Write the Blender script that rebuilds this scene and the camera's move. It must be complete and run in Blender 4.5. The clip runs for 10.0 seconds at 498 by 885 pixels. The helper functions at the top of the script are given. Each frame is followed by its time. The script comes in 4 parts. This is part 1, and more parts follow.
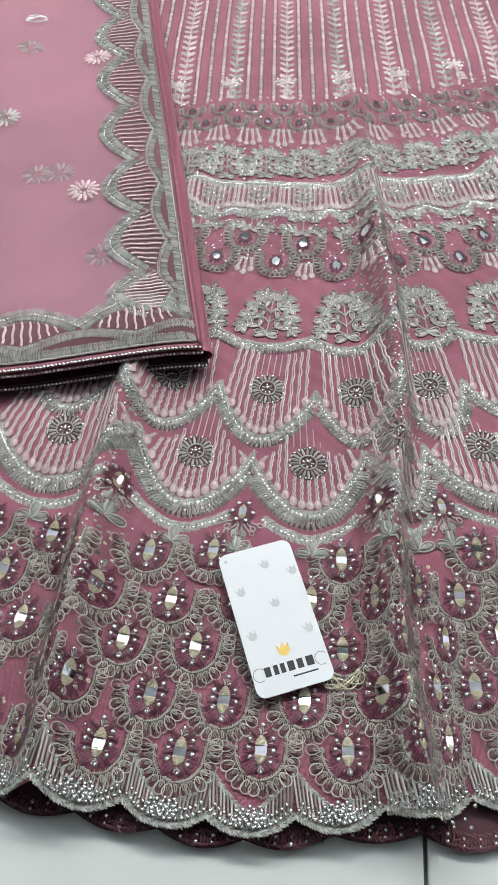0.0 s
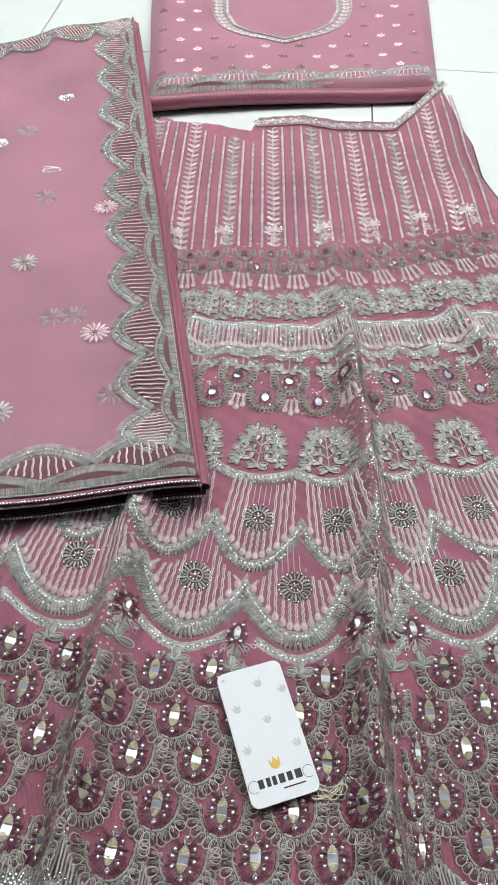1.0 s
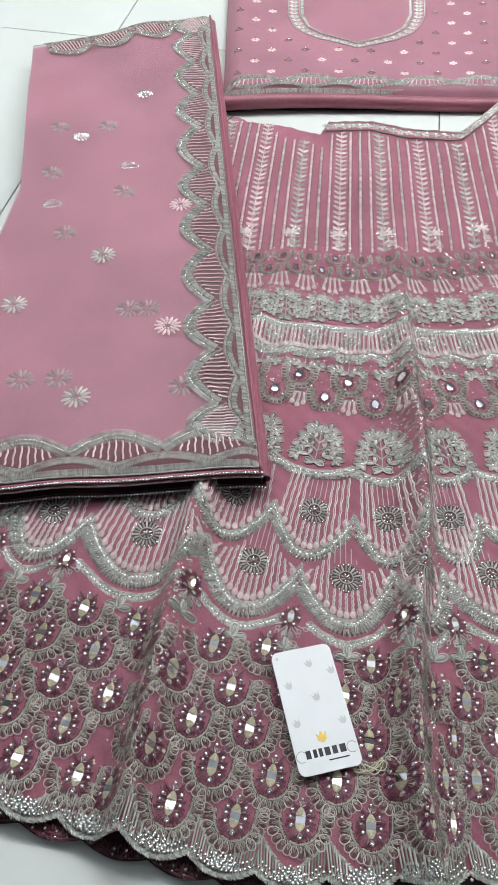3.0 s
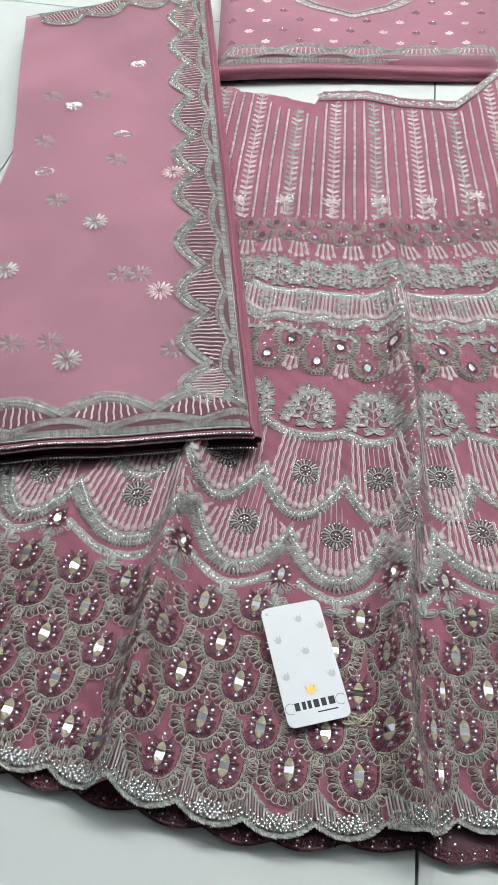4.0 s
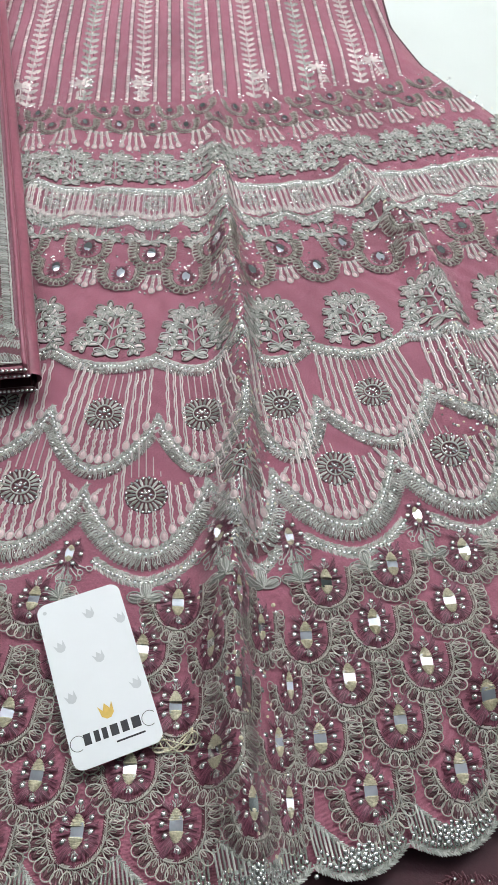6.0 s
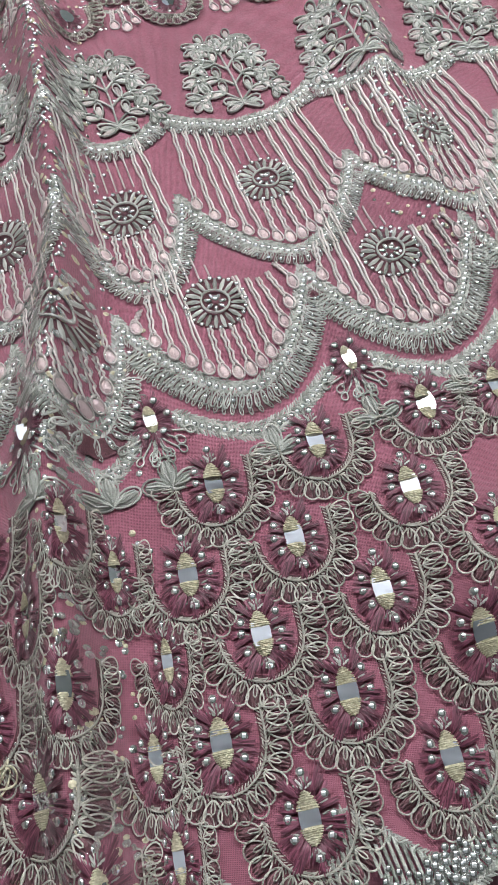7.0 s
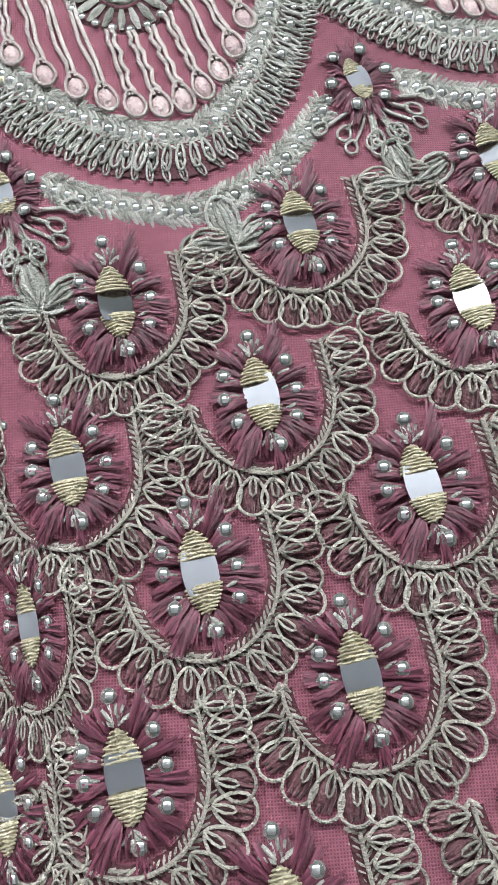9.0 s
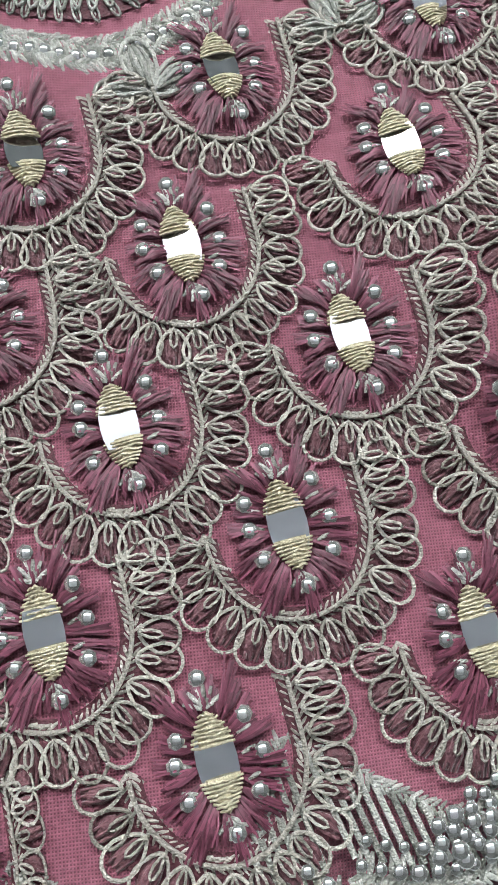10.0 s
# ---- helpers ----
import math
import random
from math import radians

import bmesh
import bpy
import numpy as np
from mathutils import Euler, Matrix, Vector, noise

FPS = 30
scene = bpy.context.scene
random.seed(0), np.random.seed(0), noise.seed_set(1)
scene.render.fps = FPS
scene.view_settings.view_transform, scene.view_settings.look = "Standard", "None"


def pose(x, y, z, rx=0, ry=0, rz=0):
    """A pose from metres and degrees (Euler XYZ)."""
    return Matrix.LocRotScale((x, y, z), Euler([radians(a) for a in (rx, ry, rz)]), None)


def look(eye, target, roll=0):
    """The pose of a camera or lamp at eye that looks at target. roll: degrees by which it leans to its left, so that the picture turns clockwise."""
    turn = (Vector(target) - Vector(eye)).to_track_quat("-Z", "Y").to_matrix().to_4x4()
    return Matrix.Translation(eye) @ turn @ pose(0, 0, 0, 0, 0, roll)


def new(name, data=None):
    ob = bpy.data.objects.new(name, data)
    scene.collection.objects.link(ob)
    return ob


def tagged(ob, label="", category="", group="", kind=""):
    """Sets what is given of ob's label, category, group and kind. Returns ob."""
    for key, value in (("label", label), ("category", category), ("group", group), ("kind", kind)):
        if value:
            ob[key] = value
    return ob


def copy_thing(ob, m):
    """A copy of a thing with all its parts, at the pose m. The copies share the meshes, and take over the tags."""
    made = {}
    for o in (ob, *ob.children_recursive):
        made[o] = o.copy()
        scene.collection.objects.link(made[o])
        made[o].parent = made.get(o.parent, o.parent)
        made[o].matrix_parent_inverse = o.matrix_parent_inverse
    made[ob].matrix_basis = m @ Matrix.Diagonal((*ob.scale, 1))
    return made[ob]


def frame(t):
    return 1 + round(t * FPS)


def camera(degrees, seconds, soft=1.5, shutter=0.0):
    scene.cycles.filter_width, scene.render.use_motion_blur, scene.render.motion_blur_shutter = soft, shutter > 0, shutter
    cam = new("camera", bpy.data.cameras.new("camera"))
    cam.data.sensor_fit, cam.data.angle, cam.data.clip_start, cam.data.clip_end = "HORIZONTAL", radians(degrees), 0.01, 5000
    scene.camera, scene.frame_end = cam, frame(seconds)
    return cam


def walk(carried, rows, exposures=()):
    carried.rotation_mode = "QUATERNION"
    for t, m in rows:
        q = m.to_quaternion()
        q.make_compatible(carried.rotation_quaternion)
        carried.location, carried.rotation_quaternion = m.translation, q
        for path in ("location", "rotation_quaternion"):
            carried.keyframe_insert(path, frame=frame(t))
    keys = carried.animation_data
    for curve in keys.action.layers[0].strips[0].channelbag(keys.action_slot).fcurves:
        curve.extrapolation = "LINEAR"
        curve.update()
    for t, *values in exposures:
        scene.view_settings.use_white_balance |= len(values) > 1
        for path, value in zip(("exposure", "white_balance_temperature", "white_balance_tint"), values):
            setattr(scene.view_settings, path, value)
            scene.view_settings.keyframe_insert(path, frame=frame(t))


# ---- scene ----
cam = camera(36.5, 10.0, 0.8)
PATH = [
    (0, (0.059, 0.026, 0.499), (-0.155, 1.143, -1.147), -0.6),
    (0.5, (0.053, 0.016, 0.544), (-0.142, 1.249, -1.019), 1.1),
    (1, (0.047, 0.015, 0.591), (-0.137, 1.293, -0.937), 1.9),
    (1.5, (0.047, 0.004, 0.629), (-0.134, 1.319, -0.867), 1.6),
    (2, (0.043, -0.004, 0.639), (-0.132, 1.3, -0.867), 2.2),
    (2.5, (0.03, -0.004, 0.638), (-0.165, 1.256, -0.903), 3.2),
    (2.7, (0.024, -0.006, 0.636), (-0.199, 1.237, -0.915), 3.0),
    (3.8, (0.022, -0.035, 0.62), (-0.271, 1.189, -0.935), 2.6),
    (4, (0.038, -0.033, 0.615), (-0.221, 1.178, -0.955), 2.4),
    (4.5, (0.073, -0.024, 0.599), (-0.095, 1.177, -0.991), 3.2),
    (5, (0.099, -0.007, 0.583), (0.003, 1.199, -1.009), 3.4),
    (5.2, (0.106, 0.004, 0.569), (0.023, 1.218, -1.018), 3.3),
    (6.3, (0.133, 0.107, 0.411), (0.127, 1.184, -1.275), 5.2),
    (6.5, (0.149, 0.129, 0.372), (0.149, 1.12, -1.366), 2.3),
    (7, (0.174, 0.173, 0.302), (0.251, 1.037, -1.5), 2.7),
    (7.5, (0.182, 0.188, 0.256), (0.317, 0.951, -1.587), 6.8),
    (8, (0.191, 0.199, 0.222), (0.323, 0.904, -1.645), 6.6),
    (8.5, (0.194, 0.208, 0.192), (0.284, 0.809, -1.708), 4.1),
    (9, (0.193, 0.211, 0.172), (0.263, 0.778, -1.738), 3.3),
    (9.5, (0.202, 0.214, 0.166), (0.314, 0.644, -1.776), 9.6),
    (10, (0.199, 0.193, 0.161), (0.369, 0.624, -1.776), 16.1),
]
walk(cam, [(t, look(eye, target, roll)) for t, eye, target, roll in PATH],
     [(0, -0.12), (1.0, -0.14), (2.0, -0.24), (2.7, -0.18), (4.5, -0.18), (5.2, -0.18), (6.5, -0.06), (8.0, 0.0), (10, 0.18)])

# ---- light ----
world = bpy.data.worlds.new("world")
world.use_nodes = True
world.node_tree.nodes["Background"].inputs[0].default_value = (0.8, 0.85, 0.9, 1)
world.node_tree.nodes["Background"].inputs[1].default_value = 0.3
scene.world = world


# ---- materials ----
def mat(name, color, rough=0.6, metal=0.0, vary=0.15, scale=200.0, bump=0.0, bump_scale=800.0, second=None,
        big=6.0, weave=0.0, per_object=0.0, island=0.0, sheen=0.0, spec=0.5, relief=0.0006):
    """A surface with colour that varies at two scales and a fine relief."""
    m = bpy.data.materials.new(name)
    m.use_nodes = True
    nt = m.node_tree
    b = nt.nodes["Principled BSDF"]
    b.inputs["Roughness"].default_value = rough
    b.inputs["Metallic"].default_value = metal
    b.inputs["Specular IOR Level"].default_value = spec
    if sheen:
        b.inputs["Sheen Weight"].default_value = sheen
        b.inputs["Sheen Roughness"].default_value = 0.4
    tc = nt.nodes.new("ShaderNodeTexCoord")
    n1 = nt.nodes.new("ShaderNodeTexNoise")
    n1.inputs["Scale"].default_value = scale
    n1.inputs["Detail"].default_value = 3
    nt.links.new(tc.outputs["Object"], n1.inputs["Vector"])
    n2 = nt.nodes.new("ShaderNodeTexNoise")
    n2.inputs["Scale"].default_value = big
    n2.inputs["Detail"].default_value = 4
    nt.links.new(tc.outputs["Object"], n2.inputs["Vector"])
    add = nt.nodes.new("ShaderNodeMath")
    add.operation = "ADD"
    nt.links.new(n1.outputs["Fac"], add.inputs[0])
    nt.links.new(n2.outputs["Fac"], add.inputs[1])
    fac = add.outputs[0]
    for kind, amount in (("ShaderNodeObjectInfo", per_object), ("ShaderNodeNewGeometry", island)):
        if amount:
            info = nt.nodes.new(kind)
            out = info.outputs["Random"] if kind == "ShaderNodeObjectInfo" else info.outputs["Random Per Island"]
            mul = nt.nodes.new("ShaderNodeMath")
            mul.operation = "MULTIPLY_ADD"
            mul.inputs[1].default_value = amount
            nt.links.new(out, mul.inputs[0])
            nt.links.new(fac, mul.inputs[2])
            fac = mul.outputs[0]
    ramp = nt.nodes.new("ShaderNodeMapRange")
    ramp.inputs["From Min"].default_value = 0.6
    ramp.inputs["From Max"].default_value = 1.4 + per_object + island
    nt.links.new(fac, ramp.inputs["Value"])
    mix = nt.nodes.new("ShaderNodeMix")
    mix.data_type = "RGBA"
    lo = [c * (1 - vary) for c in color]
    hi = second or [min(1, c * (1 + vary)) for c in color]
    mix.inputs["A"].default_value = (*lo, 1)
    mix.inputs["B"].default_value = (*hi, 1)
    nt.links.new(ramp.outputs[0], mix.inputs["Factor"])
    nt.links.new(mix.outputs["Result"], b.inputs["Base Color"])
    if bump or weave:
        bp = nt.nodes.new("ShaderNodeBump")
        bp.inputs["Strength"].default_value = max(bump, weave)
        bp.inputs["Distance"].default_value = relief
        if weave:
            waves = []
            for axis in ("X", "Y"):
                w = nt.nodes.new("ShaderNodeTexWave")
                w.bands_direction = axis
                w.inputs["Scale"].default_value = 520
                w.inputs["Distortion"].default_value = 1.5
                w.inputs["Detail Scale"].default_value = 40
                nt.links.new(tc.outputs["Object"], w.inputs["Vector"])
                waves.append(w)
            mx = nt.nodes.new("ShaderNodeMath")
            mx.operation = "MAXIMUM"
            nt.links.new(waves[0].outputs["Fac"], mx.inputs[0])
            nt.links.new(waves[1].outputs["Fac"], mx.inputs[1])
            nt.links.new(mx.outputs[0], bp.inputs["Height"])
            holes = nt.nodes.new("ShaderNodeMapRange")
            holes.inputs["From Min"].default_value = 0.25
            holes.inputs["From Max"].default_value = 0.75
            holes.inputs["To Min"].default_value = 1.0 - weave * 0.8
            nt.links.new(mx.outputs[0], holes.inputs["Value"])
            net = nt.nodes.new("ShaderNodeVectorMath")
            net.operation = "SCALE"
            nt.links.new(mix.outputs["Result"], net.inputs[0])
            nt.links.new(holes.outputs[0], net.inputs["Scale"])
            nt.links.new(net.outputs[0], b.inputs["Base Color"])
        else:
            nb = nt.nodes.new("ShaderNodeTexNoise")
            nb.inputs["Scale"].default_value = bump_scale
            nb.inputs["Detail"].default_value = 2
            nt.links.new(tc.outputs["Object"], nb.inputs["Vector"])
            nt.links.new(nb.outputs["Fac"], bp.inputs["Height"])
        nt.links.new(bp.outputs[0], b.inputs["Normal"])
    return m


M_CLOTH = mat("rose_net", (0.43, 0.140, 0.204), 0.7, vary=0.3, scale=900, weave=0.6, big=9, sheen=0.25)
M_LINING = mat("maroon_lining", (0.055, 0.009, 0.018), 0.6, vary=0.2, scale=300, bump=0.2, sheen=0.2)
M_PINK = mat("rose_organza", (0.51, 0.238, 0.308), 0.6, vary=0.32, scale=600, weave=0.2, big=8, sheen=0.3)
M_SILVER = mat("silver_zari", (0.80, 0.84, 0.74), 0.26, 0.28, vary=0.62, scale=1500, bump=1.0, bump_scale=2300, relief=0.0010,
               second=(1.0, 1.0, 0.95), island=1.8, spec=0.9)
M_LOOP = mat("rose_silver_thread", (0.76, 0.71, 0.61), 0.26, 0.25, vary=0.58, scale=1500, bump=1.0, bump_scale=2300, relief=0.0010,
             second=(1.0, 0.96, 0.87), island=1.8, spec=0.9)
# Gap shade put into a wine colour; also the back edge's dark thread.
M_SHADE_AND_THREAD = mat("dark_ground_stitch", (0.050, 0.009, 0.017), 0.6, vary=0.35, scale=1300, bump=0.8, bump_scale=1700, second=(0.21, 0.06, 0.085), sheen=0.2)
M_SILVER_PINK = mat("pale_rose_thread", (0.66, 0.45, 0.48), 0.42, 0.15, vary=0.25, scale=1300, bump=0.7, bump_scale=1500,
                    second=(0.95, 0.78, 0.78), island=0.6)
M_STRAND = mat("strand_thread", (0.54, 0.44, 0.43), 0.34, 0.3, vary=0.5, scale=1400, bump=0.9, bump_scale=1900,
               second=(0.92, 0.83, 0.81), island=0.9)
M_MAUVE = mat("mauve_thread", (0.10, 0.026, 0.04), 0.5, vary=0.3, scale=1400, bump=0.8, bump_scale=1600,
              second=(0.33, 0.155, 0.18), island=0.7, sheen=0.3)
M_WINE = mat("wine_thread", (0.045, 0.006, 0.016), 0.5, vary=0.3, scale=1200, second=(0.38, 0.11, 0.18), island=1.5, sheen=0.3)
M_GOLD = mat("gold_thread", (0.66, 0.56, 0.34), 0.28, 0.25, vary=0.4, scale=900, bump=0.9, bump_scale=1700,
             second=(1.0, 0.94, 0.74))
M_MIRROR = mat("mirror", (0.86, 0.88, 0.93), 0.04, 1.0, vary=0.02, scale=20)
M_CRYSTAL = mat("crystal", (0.97, 0.98, 0.98), 0.05, 0.85, vary=0.4, scale=300, island=0.6)
M_SEQUIN = mat("sequin", (0.76, 0.80, 0.76), 0.14, 0.75, vary=0.5, scale=300, island=0.9)
M_TILE = mat("glazed_tile", (0.70, 0.735, 0.71), 0.13, vary=0.03, scale=15, big=2, per_object=0.3)
M_GROUT = mat("grout", (0.10, 0.10, 0.095), 0.9, vary=0.3, scale=80, bump=0.4)
# walls are added out of view and kept dark to cut bounced light
M_WALL = mat("painted_wall", (0.13, 0.14, 0.135), 0.8, vary=0.05, scale=8, bump=0.1, bump_scale=60)
M_CEIL = mat("ceiling_paint", (0.60, 0.61, 0.66), 0.85, vary=0.03, scale=6)
M_CARD = mat("white_card", (0.86, 0.88, 0.90), 0.35, vary=0.02, scale=60)
M_INK = mat("black_ink", (0.02, 0.02, 0.025), 0.5, vary=0.2, scale=300)
M_GREY = mat("grey_print", (0.64, 0.66, 0.68), 0.4, vary=0.08, scale=300)
M_FOIL = mat("gold_foil", (0.72, 0.5, 0.14), 0.3, 0.8, vary=0.15, scale=300)


def lamp_mat(name, strength):
    m = bpy.data.materials.new(name)
    m.use_nodes = True
    b = m.node_tree.nodes["Principled BSDF"]
    b.inputs["Emission Color"].default_value = (0.95, 0.98, 0.97, 1)
    b.inputs["Emission Strength"].default_value = strength
    return m


M_LAMP = lamp_mat("lamp_glow", 35.0)


def sheer(m, amount):
    """A copy of a cloth that lets part of what lies under it show through."""
    s = m.copy()
    s.name = m.name + "_sheer"
    s.node_tree.nodes["Principled BSDF"].inputs["Alpha"].default_value = amount
    return s


M_BLOUSE = mat("rose_georgette", (0.38, 0.168, 0.222), 0.75, vary=0.25, scale=500, weave=0.25, big=7, sheen=0.15)
M_BED = mat("dark_rose_net", (0.19, 0.075, 0.095), 0.7, vary=0.35, scale=900, weave=0.4, big=9)
M_SHEER = sheer(M_PINK, 0.38)
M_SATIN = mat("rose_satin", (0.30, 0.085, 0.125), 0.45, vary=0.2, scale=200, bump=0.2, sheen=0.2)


# ---- mesh tools: a piece is (vertices, triangles) ----
def tube(P, r, n=5, closed=False, flat=1.0):
    P = np.asarray(P, float)
    if P.shape[1] == 2:
        P = np.c_[P, np.zeros(len(P))]
    if closed:
        T = np.roll(P, -1, 0) - np.roll(P, 1, 0)
    else:
        T = np.gradient(P, axis=0)
    T /= np.linalg.norm(T, axis=1)[:, None] + 1e-12
    S = np.cross(T, (0, 0, 1.0))
    S /= np.linalg.norm(S, axis=1)[:, None] + 1e-12
    U = np.cross(S, T)
    a = np.arange(n) * 2 * np.pi / n + np.pi / n
    r = np.broadcast_to(np.asarray(r, float), len(P))
    V = P[:, None] + r[:, None, None] * (np.cos(a)[None, :, None] * S[:, None] + flat * np.sin(a)[None, :, None] * U[:, None])
    L = len(P)
    i = np.arange(L if closed else L - 1)[:, None]
    j = np.arange(n)[None]
    i2, j2 = (i + 1) % L, (j + 1) % n
    a0, b0, c0, d0 = i * n + j, i * n + j2, i2 * n + j2, i2 * n + j
    F = np.concatenate([np.stack([a0, c0, b0], -1).reshape(-1, 3), np.stack([a0, d0, c0], -1).reshape(-1, 3)])
    return V.reshape(-1, 3), F


def dome(rx, ry, rz, n=8, rings=2, base=0.0):
    """A low rounded cap."""
    a = np.arange(n) * 2 * np.pi / n
    V, F = [], []
    for k in range(rings + 1):
        q = k / (rings + 0.6) * np.pi / 2
        V.append(np.c_[rx * np.cos(q) * np.cos(a), ry * np.cos(q) * np.sin(a), np.full(n, base + rz * np.sin(q))])
    V.append(np.array([[0, 0, base + rz]]))
    j = np.arange(n)
    for k in range(rings):
        A, B = k * n + j, k * n + (j + 1) % n
        F += [np.c_[A, B, B + n], np.c_[A, B + n, A + n]]
    A, B = rings * n + j, rings * n + (j + 1) % n
    F.append(np.c_[A, B, np.full(n, (rings + 1) * n)])
    return np.concatenate(V), np.concatenate(F)


def join(gs):
    V, F, k = [], [], 0
    for v, f in gs:
        V.append(v)
        F.append(f + k)
        k += len(v)
    return np.concatenate(V), np.concatenate(F)


def xf(g, x=0.0, y=0.0, rot=0.0, s=1.0, z=0.0, sx=1.0):
    v = g[0] * (s * sx, s, s)
    c, d = math.cos(rot), math.sin(rot)
    return np.c_[v[:, 0] * c - v[:, 1] * d + x, v[:, 0] * d + v[:, 1] * c + y, v[:, 2] + z], g[1]


def mesh_of(name, g, material, smooth=True):
    V, F = g
    me = bpy.data.meshes.new(name)
    me.vertices.add(len(V))
    me.vertices.foreach_set("co", np.ascontiguousarray(V, np.float32).ravel())
    me.loops.add(len(F) * 3)
    me.loops.foreach_set("vertex_index", np.ascontiguousarray(F, np.int32).ravel())
    me.polygons.add(len(F))
    me.polygons.foreach_set("loop_start", np.arange(0, len(F) * 3, 3, dtype=np.int32))
    me.update(calc_edges=True)
    if smooth:
        me.polygons.foreach_set("use_smooth", np.ones(len(F), bool))
    me.materials.append(material)
    return me


def part(name, g, material, parent=None, label="", smooth=True):
    ob = new(name, mesh_of(name, g, material, smooth))
    if parent:
        ob.parent = parent
    return tagged(ob, label)


def grid_sheet(X, Y, Z):
    n, m = X.shape
    V = np.c_[X.ravel(), Y.ravel(), Z.ravel()]
    i, j = np.meshgrid(np.arange(n - 1), np.arange(m - 1), indexing="ij")
    a = (i * m + j).ravel()
    return V, np.concatenate([np.c_[a, a + 1, a + m + 1], np.c_[a, a + m + 1, a + m]])


def slab(x0, x1, y0, y1, z0, z1, bevel=0.003):
    bm = bmesh.new()
    bmesh.ops.create_cube(bm, size=1)
    for v in bm.verts:
        v.co = Vector(((x0 + x1) / 2 + v.co.x * (x1 - x0), (y0 + y1) / 2 + v.co.y * (y1 - y0), (z0 + z1) / 2 + v.co.z * (z1 - z0)))
    if bevel:
        bmesh.ops.bevel(bm, geom=bm.edges[:], offset=bevel, segments=2, affect="EDGES", profile=0.6)
    return bm


def bm_object(name, bm, material, parent=None):
    me = bpy.data.meshes.new(name)
    bm.to_mesh(me)
    bm.free()
    me.materials.append(material)
    ob = new(name, me)
    if parent:
        ob.parent = parent
    return ob


def smooth_step(a, b, x):
    t = np.clip((x - a) / (b - a), 0, 1)
    return t * t * (3 - 2 * t)


RNG = np.random.default_rng(7)


# ---- the room ----
def build_room():
    w0, w1, d0, d1, h = -2.6, 2.6, -2.2, 3.4, 2.75
    for name, b in (("wall_north", (w0, w1, d1, d1 + 0.15)), ("wall_south", (w0, w1, d0 - 0.15, d0)),
                    ("wall_west", (w0 - 0.15, w0, d0 - 0.15, d1 + 0.15)), ("wall_east", (w1, w1 + 0.15, d0 - 0.15, d1 + 0.15))):
        tagged(bm_object(name, slab(*b, 0, h, 0), M_WALL), "plain dark wall added out of view to close the room", "wall", kind="structure")
    tagged(bm_object("ceiling", slab(w0 - 0.15, w1 + 0.15, d0 - 0.15, d1 + 0.15, h, h + 0.12, 0), M_CEIL),
           "white painted ceiling over the room", "ceiling", kind="structure")
    floor = tagged(bm_object("floor", slab(w0 - 0.15, w1 + 0.15, d0 - 0.15, d1 + 0.15, -0.1, -0.003, 0), M_GROUT),
                   "white glazed tile floor with thin dark joints", "floor", kind="structure")
    return floor, (w0, w1, d0, d1, h)


floor, ROOM = build_room()


def build_lamps():
    first = None
    for k, (x, y) in enumerate(((-1.35, 1.83), (0.10, 1.83), (1.55, 1.83))):
        if first is None:
            first = new("ceiling_light")
            first.location = (x, y, ROOM[4])
            for rx in (-0.5, 0.5):
                bm_object("rod", slab(rx - 0.006, rx + 0.006, -0.006, 0.006, -0.42, 0.0, 0.001), M_CEIL, first)
            bm_object("housing", slab(-0.62, 0.62, -0.03, 0.03, -0.44, -0.41, 0.004), M_CEIL, first)
            bm_object("diffuser", slab(-0.60, 0.60, -0.13, 0.13, -0.47, -0.445, 0.006), M_LAMP, first)
            tagged(first, "white hanging batten light with a glowing diffuser", "ceiling light", "ceiling lights")
        else:
            copy_thing(first, pose(x, y, ROOM[4]))


build_lamps()


# ---- the skirt's form ----
def ridge(x, y, pts, height, width, lean=0.0):
    """A fold whose crest runs through pts (x, y, strength), from low y to high y."""
    P = np.array(pts)
    cx, k = np.interp(y, P[:, 1], P[:, 0]), np.interp(y, P[:, 1], P[:, 2])
    d = (x - cx) / width
    d = np.where(d > 0, d * (1 + lean), d * (1 - lean))
    return height * k * np.exp(-d * d)


FOLD_A = ((0.150, 0.09, 0.8), (0.133, 0.15, 1), (0.120, 0.204, 1), (0.108, 0.30, 1), (0.108, 0.40, 1), (0.093, 0.50, 0.9),
          (0.069, 0.62, 0.8), (0.048, 0.73, 0.5), (0.03, 0.86, 0.15), (0.02, 1.0, 0))
FOLD_B = ((-0.084, 0.08, 0.7), (-0.090, 0.166, 1), (-0.101, 0.28, 1), (-0.104, 0.33, 0.95), (-0.108, 0.38, 0.8), (-0.112, 0.43, 0.5), (-0.12, 0.5, 0.0))
FOLD_C = ((0.29, 0.40, 0), (0.272, 0.50, 0.7), (0.250, 0.60, 1), (0.222, 0.66, 1), (0.19, 0.72, 0.8), (0.15, 0.80, 0.2), (0.1, 0.9, 0))
FOLD_D = ((0.37, 0.05, 0.9), (0.32, 0.16, 1), (0.284, 0.235, 0.8), (0.268, 0.275, 0.3), (0.250, 0.31, 0.0))
FOLD_E = ((-0.20, 0.07, 0.7), (-0.195, 0.2, 0.8), (-0.19, 0.3, 0.4), (-0.18, 0.4, 0))
FOLD_F = ((-0.13, 0.5, 0), (-0.12, 0.6, 0.7), (-0.115, 0.68, 0.8), (-0.10, 0.76, 0.4), (-0.1, 0.85, 0))


